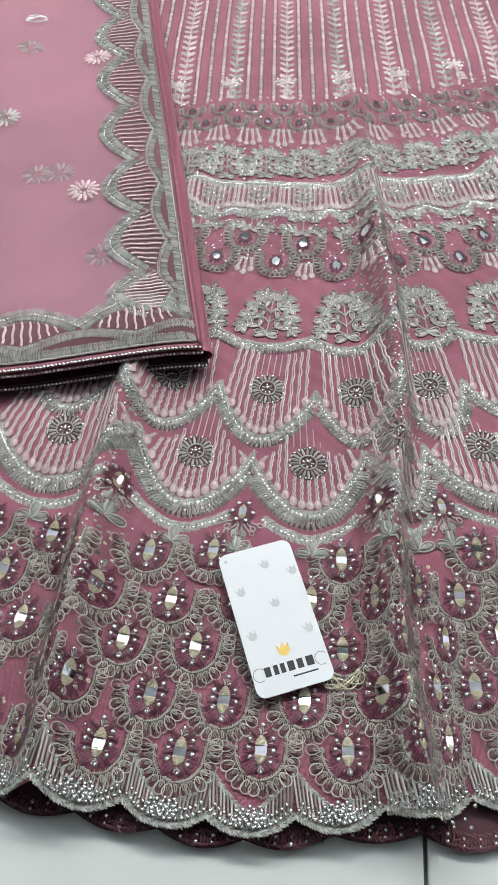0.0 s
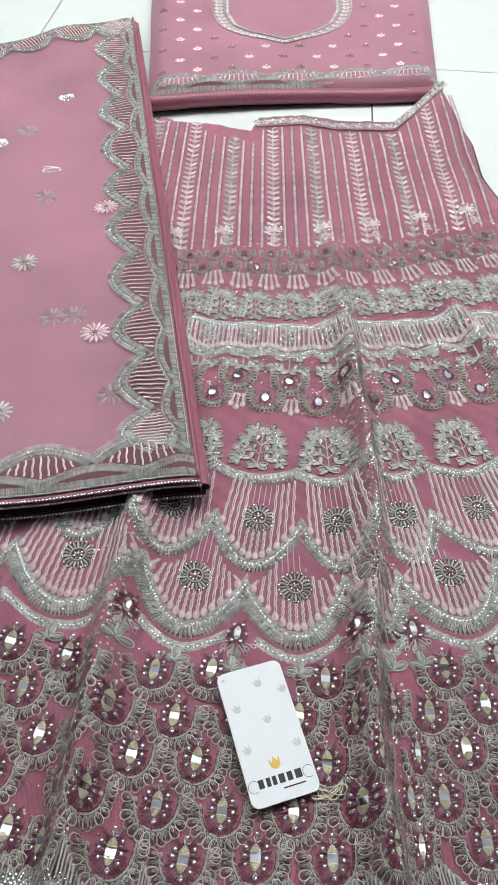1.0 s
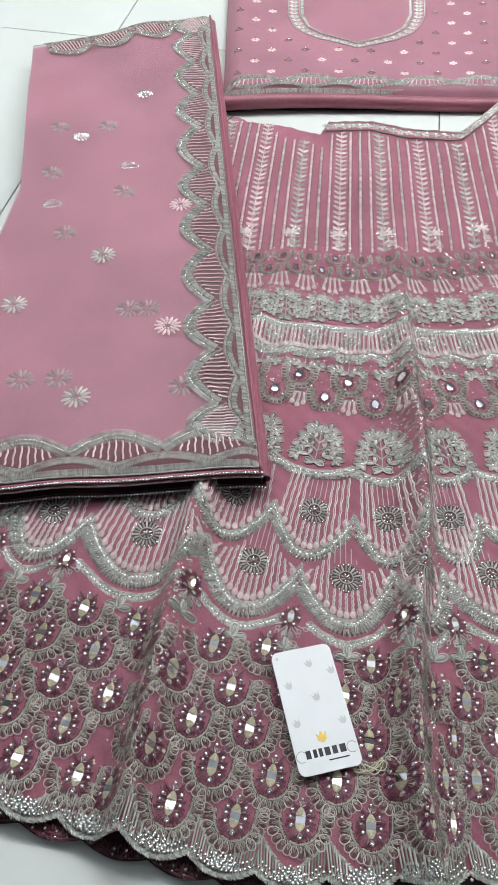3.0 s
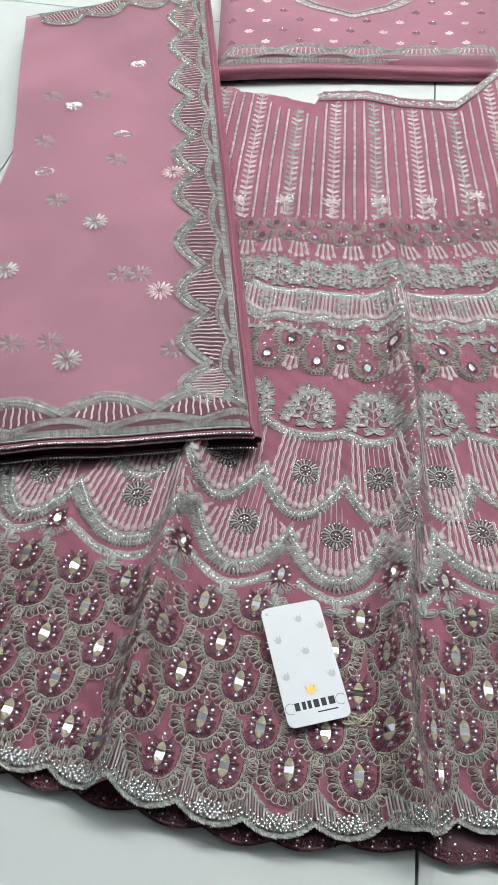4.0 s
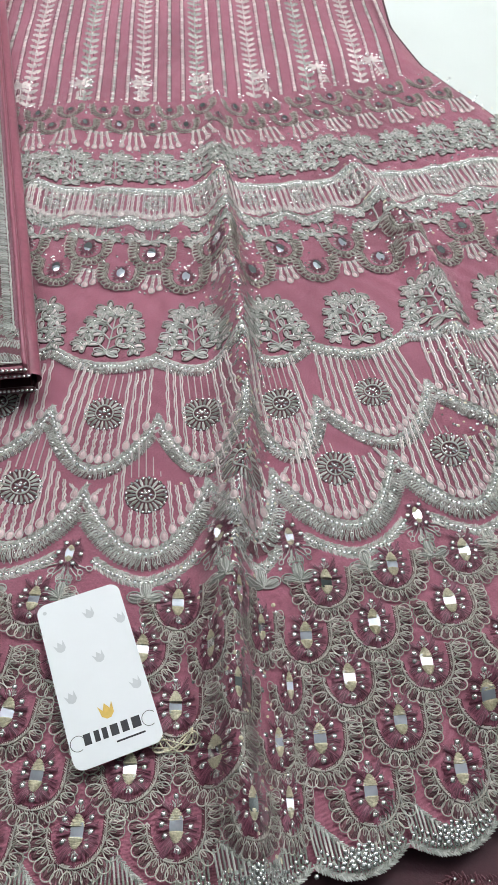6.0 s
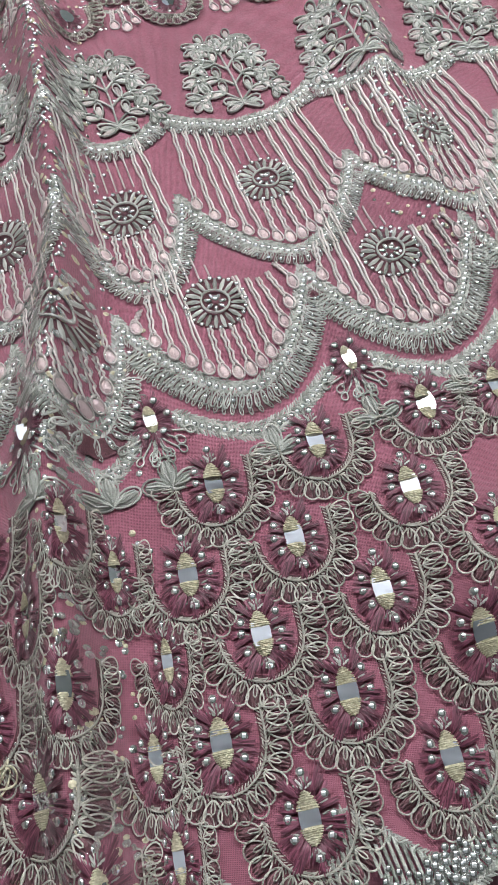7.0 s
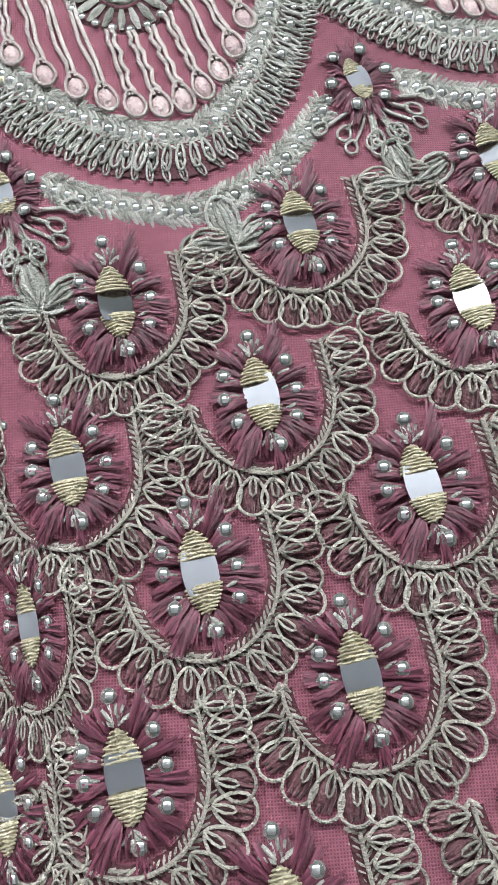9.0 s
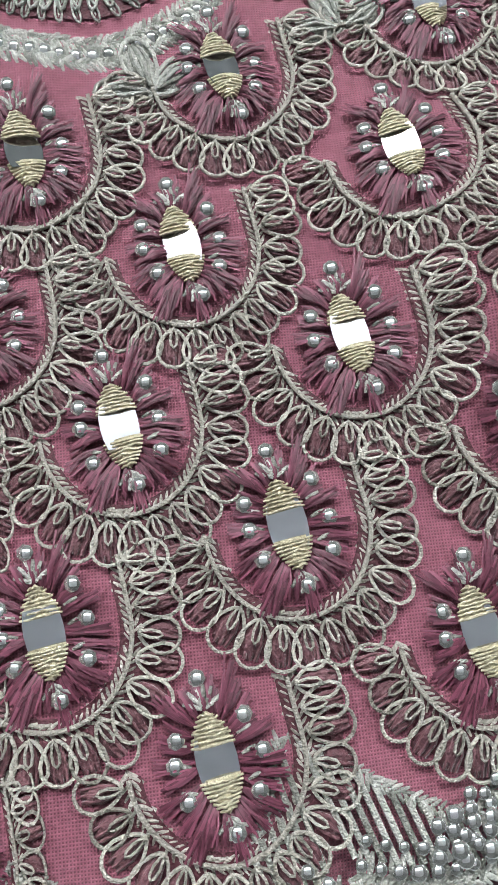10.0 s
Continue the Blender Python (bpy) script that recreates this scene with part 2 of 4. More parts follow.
def wobble(x, y):
    return (0.5 * np.sin(17 * x + 9 * y + 1.3) + 0.35 * np.sin(-23 * x + 31 * y + 0.4) + 0.25 * np.sin(47 * x + 13 * y + 2.2)
            + 0.12 * np.sin(90 * x - 40 * y))


def H(x, y):
    """Height of the skirt's face over the floor."""
    x, y = np.asarray(x, float), np.asarray(y, float)
    z = 0.016 + 0.0034 * wobble(x, y) + 0.0007 * np.sin(250 * x + 130 * y + 3 * np.sin(31 * y)) * np.sin(60 * x - 170 * y)
    z = z + ridge(x, y, FOLD_A, 0.033, 0.0120, 0.2) + ridge(x, y, FOLD_B, 0.033, 0.0140, -0.2)
    z = z + ridge(x, y, FOLD_C, 0.022, 0.016) + ridge(x, y, FOLD_D, 0.026, 0.030, -0.25)
    z = z + ridge(x, y, FOLD_E, 0.014, 0.018) + ridge(x, y, FOLD_F, 0.012, 0.014)
    z = z + 0.016 * smooth_step(1.10, 1.30, y) * smooth_step(0.05, 0.16, x)
    return z


def row_y(x, v):
    """Height on the plan of the embroidery row v at x."""
    m = np.interp(v, (0.08, 0.12, 0.6, 0.7, 0.85, 1.15), (0.34, 0.37, 0.35, 0.25, 0.29, 0.15))
    s = np.interp(v, (0.5, 0.6, 0.7, 0.85, 1.0, 1.15), (0.0, 0.03, 0.15, 0.2, 0.17, 0.08))
    u = x - np.interp(v, (0.6, 1.2), (0.0, -0.09))
    up = np.maximum(u, 0)
    left = np.maximum(-u - 0.16, 0)
    return v + s * u + m * (np.sqrt(up * up + 0.0064) - 0.08) + 0.35 * left * left


def row_rot(x, v):
    return float(np.arctan2(row_y(x + 0.01, v) - row_y(x - 0.01, v), 0.02))


def put_on(g, x, y, rot=0.0, s=1.0, sx=1.0, lift=0.0):
    """Lay a flat piece on the skirt's face, so that it follows the folds."""
    V, F = xf(g, x, y, rot, s, 0, sx)
    V = V.copy()
    V[:, 2] += H(V[:, 0], V[:, 1]) + lift
    return V, F


TOP = ((-0.52, 1.12), (-0.275, 1.15), (-0.245, 1.115), (-0.124, 1.112), (-0.118, 1.152), (-0.05, 1.178), (0.03, 1.175), (0.09, 1.178),
       (0.125, 1.24), (0.165, 1.31), (0.21, 1.25), (0.6, 1.2))


def hem_y(x):
    return row_y(x, 0.086)


def top_y(x):
    return np.interp(x, [p[0] for p in TOP], [p[1] for p in TOP])


def side_x(t):
    """Left and right border of the skirt at t, 0 at the hem and 1 at the waist."""
    l = np.interp(t, (0, 0.3, 0.55, 0.7, 0.85, 1), (-0.56, -0.55, -0.50, -0.42, -0.33, -0.275))
    r = np.interp(t, (0, 0.3, 0.55, 0.68, 0.76, 0.84, 0.93, 1), (0.60, 0.54, 0.44, 0.335, 0.262, 0.225, 0.212, 0.172))
    return l, r


def skirt_sheet(n, m, drop=0.0, spread=0.0, scallop=True, flat=None):
    t = np.linspace(0, 1, n)[:, None] ** 1.15
    s = np.linspace(0, 1, m)[None]
    l, r = side_x(t)
    X = l - spread + (r - l + 2 * spread) * s
    hem = hem_y(X) - drop
    if scallop:
        hem = hem - 0.008 * np.abs(np.cos(np.pi * (X + 0.006) / 0.0505)) + 0.004
    Y = hem + (top_y(X) - hem) * t
    if flat is None:
        edge = np.minimum(np.minimum(s, 1 - s) * 14, 1) * np.minimum(t * 26 + 0.45, 1)
        edge = np.where(edge < 1, np.sin(edge * np.pi / 2), 1)
        Z = 0.004 + (H(X, Y) - 0.004) * edge
    else:
        Z = np.full_like(X, flat)
    return grid_sheet(X, Y, Z)


def on_skirt(x, y, margin=0.012):
    t = (y - float(hem_y(x))) / (float(top_y(x)) - float(hem_y(x)))
    l, r = side_x(min(max(t, 0), 1))
    return l + margin < x < r - margin


skirt = tagged(new("lehenga_skirt"), "dusty rose net skirt with dense silver embroidery, spread on tiles", "skirt")
part("net_panel", skirt_sheet(380, 340), M_CLOTH, skirt, "rose net over satin lining")


def back_panel():
    """The skirt's back, which shows as a dark scalloped edge under the front hem."""
    X = np.linspace(-0.52, 0.58, 500)[None]
    low = hem_y(X) - 0.006 - 0.017 * smooth_step(0.11, 0.21, X) - 0.006 * np.abs(np.cos(np.pi * (X - 0.017) / 0.051))
    q = np.linspace(0, 1, 12)[:, None]
    Y = low + (hem_y(X) + 0.04 - low) * q
    Z = 0.0058 + 0.0012 * np.sin(60 * X + 30 * Y) + 0 * Y
    m = part("back_panel", grid_sheet(X + 0 * Y, Y, Z), M_LINING, skirt, "dark maroon back of the skirt with a scalloped edge")
    edge = np.c_[X[0], low[0] + 0.002]
    trim = join([along(edge + (0, o), STITCH, 0.0021, t, 0, 0.4, 0.8) for o, t in ((0, 1.2), (0.003, -0.4), (0.0065, 0.6))])
    beads = join([along(edge + (0, o), SEQ, 0.0094, 0, 0, 0.4, 0.8) for o in (0.001, 0.0048)])
    part("edge_stitch", (trim[0] + (0, 0, 0.0066), trim[1]), M_SHADE_AND_THREAD, m, "dark thread along the edge")
    part("edge_bead", (beads[0] + (0, 0, 0.0070), beads[1]), M_SEQUIN, m, "", False)


part("lining", skirt_sheet(90, 300, 0.002, 0.003, True, 0.0035), M_LINING, skirt, "dark maroon lining that shows under the hem")

# ---- embroidery: patterns of one motif each ----


def gem(r=0.0019, h=0.0012, base=0.0019, n=7):
    """A stone with slanted sides and a flat table."""
    a = np.arange(n) * 2 * np.pi / n
    V = np.concatenate([np.c_[r * np.cos(a), r * np.sin(a), np.full(n, base)], np.c_[0.66 * r * np.cos(a + 0.4), 0.66 * r * np.sin(a + 0.4), np.full(n, base + h)],
                        [[0, 0, base + h]]])
    j = np.arange(n)
    k = (j + 1) % n
    return V, np.concatenate([np.c_[j, k, j + n], np.c_[k, k + n, j + n], np.c_[j + n, k + n, np.full(n, 2 * n)]])


CRYSTAL = gem(0.0017, 0.0007, 0.0028)
SEED = dome(0.0011, 0.0021, 0.0009, 6, 1)
STITCH = dome(0.0009, 0.0034, 0.0011, 6, 1)
SEQ = dome(0.0013, 0.0013, 0.0006, 6, 1, 0.0003)


def ring_loop(length, width, r=0.00042, n=14):
    """One drop-shaped loop of thread that starts at the origin and points along +y."""
    a = np.linspace(0, 2 * np.pi, n, endpoint=False)
    y = length * (0.5 - 0.5 * np.cos(a))
    x = width / 2 * np.sin(a) * (0.55 + 0.45 * np.sin(y / length * np.pi / 2))
    return tube(np.c_[x, y, np.full(n, 0.0009)], r, 4, True)


def loop_stitch(length=0.0082, width=0.0026):
    """A long loop of metal thread with a lower core, lying along y about the origin."""
    return join([xf(ring_loop(length, width, 0.00048, 10), 0, -length / 2, 0, 1, 0.0003), dome(width * 0.22, length * 0.36, 0.0012, 5, 1)])


BIG = loop_stitch()


def u_path(w, top, bottom, n=44, left=None):
    """A U: down one leg, round, and up the other. Returns points and outward angles."""
    right = max(top, 1e-4)
    left = right if left is None else max(left, 1e-4)
    arc = np.pi * (w + bottom) / 2
    P, N = [], []
    for q in np.linspace(0, left + right + arc, n):
        if q < left:
            P.append((-w, left - q)), N.append(math.pi)
        elif q > left + arc:
            P.append((w, q - left - arc)), N.append(0.0)
        else:
            a = math.pi + (q - left) / arc * math.pi
            P.append((w * math.cos(a), bottom * math.sin(a))), N.append(a)
    return np.array(P), np.array(N)


def braid(P, r, gap, z=0.0006):
    """Two twisted strands along a path."""
    k = np.arange(len(P))
    T = np.gradient(P, axis=0)
    T /= np.linalg.norm(T, axis=1)[:, None] + 1e-12
    N = np.c_[-T[:, 1], T[:, 0]]
    out = []
    for sgn in (1, -1):
        Q = P + sgn * N * gap * np.cos(k * 1.1)[:, None]
        out.append(tube(np.c_[Q, z + r + sgn * 0.0003 * np.sin(k * 1.1)], r, 4))
    return join(out)


def resample(P, step):
    P = np.asarray(P, float)
    d = np.r_[0, np.cumsum(np.linalg.norm(np.diff(P, axis=0), axis=1))]
    n = max(2, int(round(d[-1] / step)) + 1)
    q = np.linspace(0, d[-1], n)
    return np.c_[np.interp(q, d, P[:, 0]), np.interp(q, d, P[:, 1])]


def along(P, piece, step, turn=0.0, offset=0.0, jitter=0.0, scale=1.0, keep=None):
    """Copies of a piece along a path, pointing across it (turn adds to that)."""
    Q = resample(P, step)
    T = np.gradient(Q, axis=0)
    out = []
    for p, t in zip(Q, T):
        a = math.atan2(t[1], t[0])
        n = (-math.sin(a), math.cos(a))
        if keep and abs(p[0] + n[0] * offset) > keep:
            continue
        out.append(xf(piece, p[0] + n[0] * offset, p[1] + n[1] * offset, a + turn + RNG.normal(0, jitter),
                      scale * (1 + RNG.normal(0, jitter * 0.5))))
    return join(out)


def chain(P, step=0.0013, side=0.00075, size=0.5):
    """A cord of two rows of slanted stitches."""
    return join([along(P, STITCH, step, -1.57 + sg * 0.75, sg * side, 0.22, size) for sg in (-1, 1)])


def shade_band(P, inner, outer, z=0.0005, keep=None):
    """A flat dark band for the shade under stitches along a path, from inner to outer on its right side."""
    Q = resample(P, 0.002)
    T = np.gradient(Q, axis=0)
    T /= np.linalg.norm(T, axis=1)[:, None] + 1e-12
    N = np.c_[T[:, 1], -T[:, 0]]
    o = np.linspace(inner, outer, 4)
    X = Q[:, 0][:, None] + N[:, 0][:, None] * o
    Y = Q[:, 1][:, None] + N[:, 1][:, None] * o
    if keep:
        X = np.clip(X, -keep, keep)
    return grid_sheet(X, Y, np.full_like(X, z))


def eye_pattern(w=0.0160, top=0.0105, bottom=0.0178, loops=16, loop=0.0086, left=0.001):
    P, A = u_path(w, top, bottom, 70, left)
    border = join([chain(P, 0.0014, 0.0010, 0.62), tube(np.c_[P, np.full(len(P), 0.0014)], 0.0006, 4)])
    Q, B = u_path(w + 0.0013, top - 0.0015, bottom + 0.0013, loops, left - 0.001)
    rings, fills = [], []
    G, _ = u_path(w, top, bottom, 40, left)
    # the shade between the loops, laid as a flat dark band
    ground = shade_band(G, -0.0022, loop * 0.86)
    for q, a in zip(Q, B):
        k = 1 + RNG.normal(0, 0.06)
        turn = a - math.pi / 2 + RNG.normal(0, 0.08)
        rings.append(xf(ring_loop(loop * k, 0.0072 * loop / 0.0084, 0.00046, 16), q[0], q[1], turn, 1, 0.0007))
        rings.append(xf(ring_loop(loop * 0.52, 0.0016, 0.00036, 8), q[0], q[1], turn, 1, 0.0018))
        fills.append(xf(dome(0.0023 * loop / 0.0084, loop * 0.42, 0.0018, 8, 1), q[0] + math.cos(a) * loop * 0.5, q[1] + math.sin(a) * loop * 0.5, turn))
        for o in (-0.0013, 0.0, 0.0013):
            ridge_line = tube(np.array(((o * 0.5, loop * 0.12, 0.0010), (o, loop * 0.5, 0.0019 - abs(o) * 0.35), (o * 0.8, loop * 0.88, 0.0008))), 0.0005, 3)
            fills.append(xf(ridge_line, q[0], q[1], turn))
    return join([border] + rings), join(fills), ground


def fringe_pattern(a0=0.0108, b0=0.0152, tufts=38, blades=13):
    """Cut thread in blunt tufts that stand out round the mirror."""
    V, F = [], []
    for i in range(tufts):
        ac = i / tufts * 2 * math.pi + RNG.normal(0, 0.05)
        kc = 1 + RNG.normal(0, 0.10)
        for j in range(blades):
            a = ac + RNG.normal(0, 0.05)
            k = kc * (1 + RNG.normal(0, 0.05))
            dx, dy = math.cos(ac), math.sin(ac)
            p0 = np.array((0.0034 * dx, 0.0078 * dy, 0.0012))
            p1 = np.array((a0 * k * math.cos(a), b0 * k * math.sin(a), 0.0008 + 0.0016 * RNG.random()))
            pm = (p0 + p1) / 2 + (RNG.normal(0, 0.0003), RNG.normal(0, 0.0003), 0.0006 + 0.0016 * RNG.random())
            t = p1 - p0
            n = np.array((-t[1], t[0], 0)) / (np.hypot(t[0], t[1]) + 1e-9)
            k0 = len(V)
            V += [p0 - n * 0.00012, p0 + n * 0.00012, pm - n * 0.00018, pm + n * 0.00018, p1 - n * 0.00020, p1 + n * 0.00020]
            F += [(k0, k0 + 1, k0 + 3), (k0, k0 + 3, k0 + 2), (k0 + 2, k0 + 3, k0 + 5), (k0 + 2, k0 + 5, k0 + 4)]
    return np.array(V), np.array(F)


def vesica(hw, hh, y0, y1, z, bulge=0.0, n=9, across=7):
    """A slice, from y0 to y1, of a pointed oval."""
    y = np.linspace(y0, y1, n)[:, None]
    half = hw * (1 - np.abs(y / hh) ** 2.3)
    s = np.linspace(-1, 1, across)[None]
    X, Y = half * s, y + 0 * s
    return grid_sheet(X, Y, z + bulge * (1 - s * s) + 0 * Y)


def eye_centre():
    gold = [vesica(0.0039, 0.0092, 0.0026, 0.0089, 0.0019, 0.0010), vesica(0.0039, 0.0092, -0.0089, -0.0027, 0.0019, 0.0010)]
    for y in np.r_[np.linspace(0.003, 0.0082, 8), np.linspace(-0.0082, -0.0033, 8)]:
        half = 0.0041 * (1 - abs(y / 0.0096) ** 2.3) + 0.0002
        s = np.linspace(-1, 1, 6)
        gold.append(tube(np.c_[half * s, y + 0.0004 * RNG.normal(size=6) * 0.4, 0.0021 + 0.0010 * (1 - s * s)], 0.00030, 4))
    return join(gold)


def fan_scallop(x, hw, yp, yb, k=1.9):
    return yb + (yp - yb) * np.abs(np.clip(x / hw, -1, 1)) ** k


EYE_SILVER, EYE_FILL, EYE_SHADE = eye_pattern()
EYE_FRINGE = fringe_pattern()
EYE_GOLD = eye_centre()
EYE_MIRROR = join([vesica(0.0038, 0.0090, -0.0045, 0.0045, 0.0021, 0.0, 5, 5)])
BUD = join([xf(STITCH, 0.0022 * math.sin(a), 0.0088 + 0.0030 * math.cos(a), -a, 0.62) for a in (-1.1, -0.6, -0.2, 0.2, 0.6, 1.1)]
           + [xf(STITCH, 0.0017 * math.sin(a), -0.0088 - 0.0028 * math.cos(a), a, 0.6) for a in (-0.9, -0.3, 0.3, 0.9)]
           + [xf(STITCH, sg * 0.0060, y, -sg * 1.3, 0.5) for sg in (-1, 1) for y in (0.0042, 0.0006, -0.0040)])
STONES = ((0.0, 0.0148), (0.0068, 0.0070), (-0.0069, 0.0058), (0.0080, -0.0004), (-0.0066, -0.0056), (0.0008, -0.0125), (-0.0078, 0.0006),
          (0.0066, -0.0068))


def eye_motif(x, y, rot, near, s=1.0, sx=1.0):
    """A scale of looped thread round a mirror with a thread fringe and stones."""
    m = part("scale_motif", put_on(EYE_SILVER, x, y, rot, s, sx), M_LOOP, skirt, "silver thread scale edged with loops")
    tagged(part("filling_thread", put_on(EYE_FILL, x, y, rot, s, sx), M_MAUVE, m, "mauve thread in the loops"), kind="stuff")
    tagged(part("ground_stitch", put_on(EYE_SHADE, x, y, rot, s, sx), M_SHADE_AND_THREAD, m, "dark sheet under the loops for the shade between them"), kind="stuff")
    part("thread_fringe", put_on(EYE_FRINGE, x, y, rot, s, sx), M_WINE, m, "wine thread fringe")
    tagged(part("gold_wrap", put_on(EYE_GOLD, x, y, rot, s, sx), M_GOLD, m, "gold thread over the mirror's ends"), kind="stuff")
    tagged(part("bud", put_on(BUD, x, y, rot, s, sx, 0.0026), M_SILVER, m), kind="stuff")
    # the mirror is flat and tilts with the cloth
    V, F = xf(EYE_MIRROR, x, y, rot, s, 0, sx)
    e = 0.006
    gx = float(H(x + e, y) - H(x - e, y)) / (2 * e) + RNG.normal(0, 0.15)
    gy = float(H(x, y + e) - H(x, y - e)) / (2 * e) + RNG.normal(0, 0.13)
    V = V.copy()
    V[:, 2] += float(H(x, y)) + gx * (V[:, 0] - x) + gy * (V[:, 1] - y)
    part("mirror", (V, F), M_MIRROR, m, "small flat mirror", False)
    stones = [put_on(xf(CRYSTAL, px + RNG.normal(0, 0.0003), py + RNG.normal(0, 0.0003), RNG.random() * 3), x, y, rot, s, sx) for px, py in STONES]
    if near:
        for g in stones:
            part("crystal", g, M_CRYSTAL, m, "", False)
    else:
        tagged(part("stone_trim", join(stones), M_CRYSTAL, m, "", False), kind="stuff")


# centres of the scales on the open part of the skirt: x, y
EYES = ((-0.110, 0.234), (-0.056, 0.249), (-0.012, 0.258), (0.078, 0.266), (-0.080, 0.212), (-0.032, 0.216), (0.014, 0.225), (0.061, 0.234),
        (-0.056, 0.183), (-0.009, 0.188), (0.039, 0.195), (0.086, 0.203), (-0.030, 0.153), (0.016, 0.157), (0.066, 0.166), (0.112, 0.177),
        (-0.053, 0.118), (-0.004, 0.122), (0.044, 0.132), (0.096, 0.140), (0.171, 0.291), (0.214, 0.309), (0.263, 0.326), (0.160, 0.254),
        (0.202, 0.267), (0.250, 0.286), (0.187, 0.230), (0.234, 0.245), (0.282, 0.264), (0.171, 0.193), (0.217, 0.208), (0.267, 0.225),
        (0.200, 0.168), (0.251, 0.185))
# scales pinched in the folds: x, y, width
PINCHED = ((0.132, 0.256, 0.6), (0.121, 0.211, 0.6), (0.148, 0.189, 0.65), (0.135, 0.150, 0.7), (0.102, 0.238, 0.6), (0.152, 0.222, 0.55), (0.116, 0.268, 0.5), (0.156, 0.158, 0.55), (-0.098, 0.160, 0.6), (-0.100, 0.195, 0.6), (-0.078, 0.150, 0.8), (-0.102, 0.116, 0.8))
for x, y in EYES:
    eye_motif(x, y, row_rot(x, y) * 0.5, x > 0.1, 0.98)
for x, y, sx in PINCHED:
    eye_motif(x, y, row_rot(x, y) * 0.5, x > 0.1, 0.95, sx)
# the rows carry on to both sides
for v, x0, pitch in ((0.120, 0.0, 0.0495), (0.154, 0.025, 0.0485), (0.186, 0.0, 0.0475), (0.218, 0.025, 0.047), (0.251, 0.0, 0.047)):
    for x in [-0.128 - x0 - k * pitch for k in range(7)] + [0.296 + x0 + k * pitch for k in range(4)]:
        if x > 0.33 or x < 0 or v < 0.16 or v > 0.25:
            eye_motif(x, float(row_y(x, v)), row_rot(x, v) * 0.55, False, 0.98)


# ---- fans and their borders ----
def drop_strand(top, end, x0, x1):
    """A double cord that ends in a drop: silver part and pale filling."""
    n = 12
    w = 0.00075 + 0.0002 * np.sin(np.arange(n) * 2.3 + x1 * 900)
    X, Y = np.linspace(x0, x1, n) + 0.0004 * np.sin(np.arange(n) * 2.0), np.linspace(top, end + 0.006, n)
    cords = join([tube(np.c_[X + sg * w, Y, 0.0008 + 0.0003 * np.cos(np.arange(n) * 2.3)], 0.00070, 4) for sg in (-1, 1)])
    return cords, xf(ring_loop(0.0084, 0.0058, 0.0005), x1, end + 0.0078, math.pi, 1, 0.0003), xf(dome(0.0024, 0.0037, 0.0017, 8, 1), x1, end + 0.0036)


def sun_pattern(r=0.0115):
    out = [tube(np.c_[0.0052 * np.cos(a), 0.0052 * np.sin(a), 0 * a + 0.001], 0.0005, 4, True)
           for a in (np.linspace(0, 2 * np.pi, 20, endpoint=False),)]
    for i in range(20):
        a = i / 20 * 2 * math.pi
        out.append(xf(STITCH, 0.0085 * math.cos(a), 0.0085 * math.sin(a), a - math.pi / 2, 0.95))
    return join(out)


def sun_stones():
    out = [xf(CRYSTAL, 0, 0, 0, 0.8)]
    for i in range(7):
        a = i / 7 * 2 * math.pi
        out.append(xf(SEED, 0.0028 * math.cos(a), 0.0028 * math.sin(a), a - math.pi / 2, 0.75))
    for i in range(20):
        a = (i + 0.5) / 20 * 2 * math.pi
        out.append(xf(SEQ, 0.0112 * math.cos(a), 0.0112 * math.sin(a), 0, 0.75))
    return join(out)


# dark disc that draws the shade between the sunburst's rays
SUN_SHADE = xf(dome(0.0150, 0.0150, 0.0006, 20, 1))
SUN, SUN_STONES = xf(sun_pattern(), s=1.25), xf(sun_stones(), s=1.25)


def border_pieces(P, wide=True):
    """Rope, stone row, rope and bands of loops along a scallop line; the outside lies below it."""
    hw = float(np.abs(P[:, 0]).max())
    off = resample(P, 0.0015)
    T = np.gradient(off, axis=0)
    T /= np.linalg.norm(T, axis=1)[:, None]
    low = off + np.c_[T[:, 1], -T[:, 0]] * 0.0050
    low = low[np.abs(low[:, 0]) <= hw]
    silver = [chain(P, 0.0014, 0.0008, 0.62), chain(low, 0.0014, 0.0008, 0.62)]
    silver.append(along(P, STITCH, 0.0014, 0.35, -0.0025, 0.2, 0.72, hw))
    silver.append(along(P, BIG, 0.0022, math.pi - 0.18, -0.0088 if wide else -0.0080, 0.07, 0.9 if wide else 0.7, hw))
    if wide:
        silver.append(along(P, BIG, 0.0024, math.pi + 0.15, -0.0124, 0.07, 0.66, hw))
    stones = join([along(P, SEQ, 0.0031, 0, -0.0025, 0.12, 1.15, hw), xf(along(P, SEQ, 0.0047, 0, -0.0085, 0.5, 0.75, hw), z=0.0012)])
    return join(silver), stones


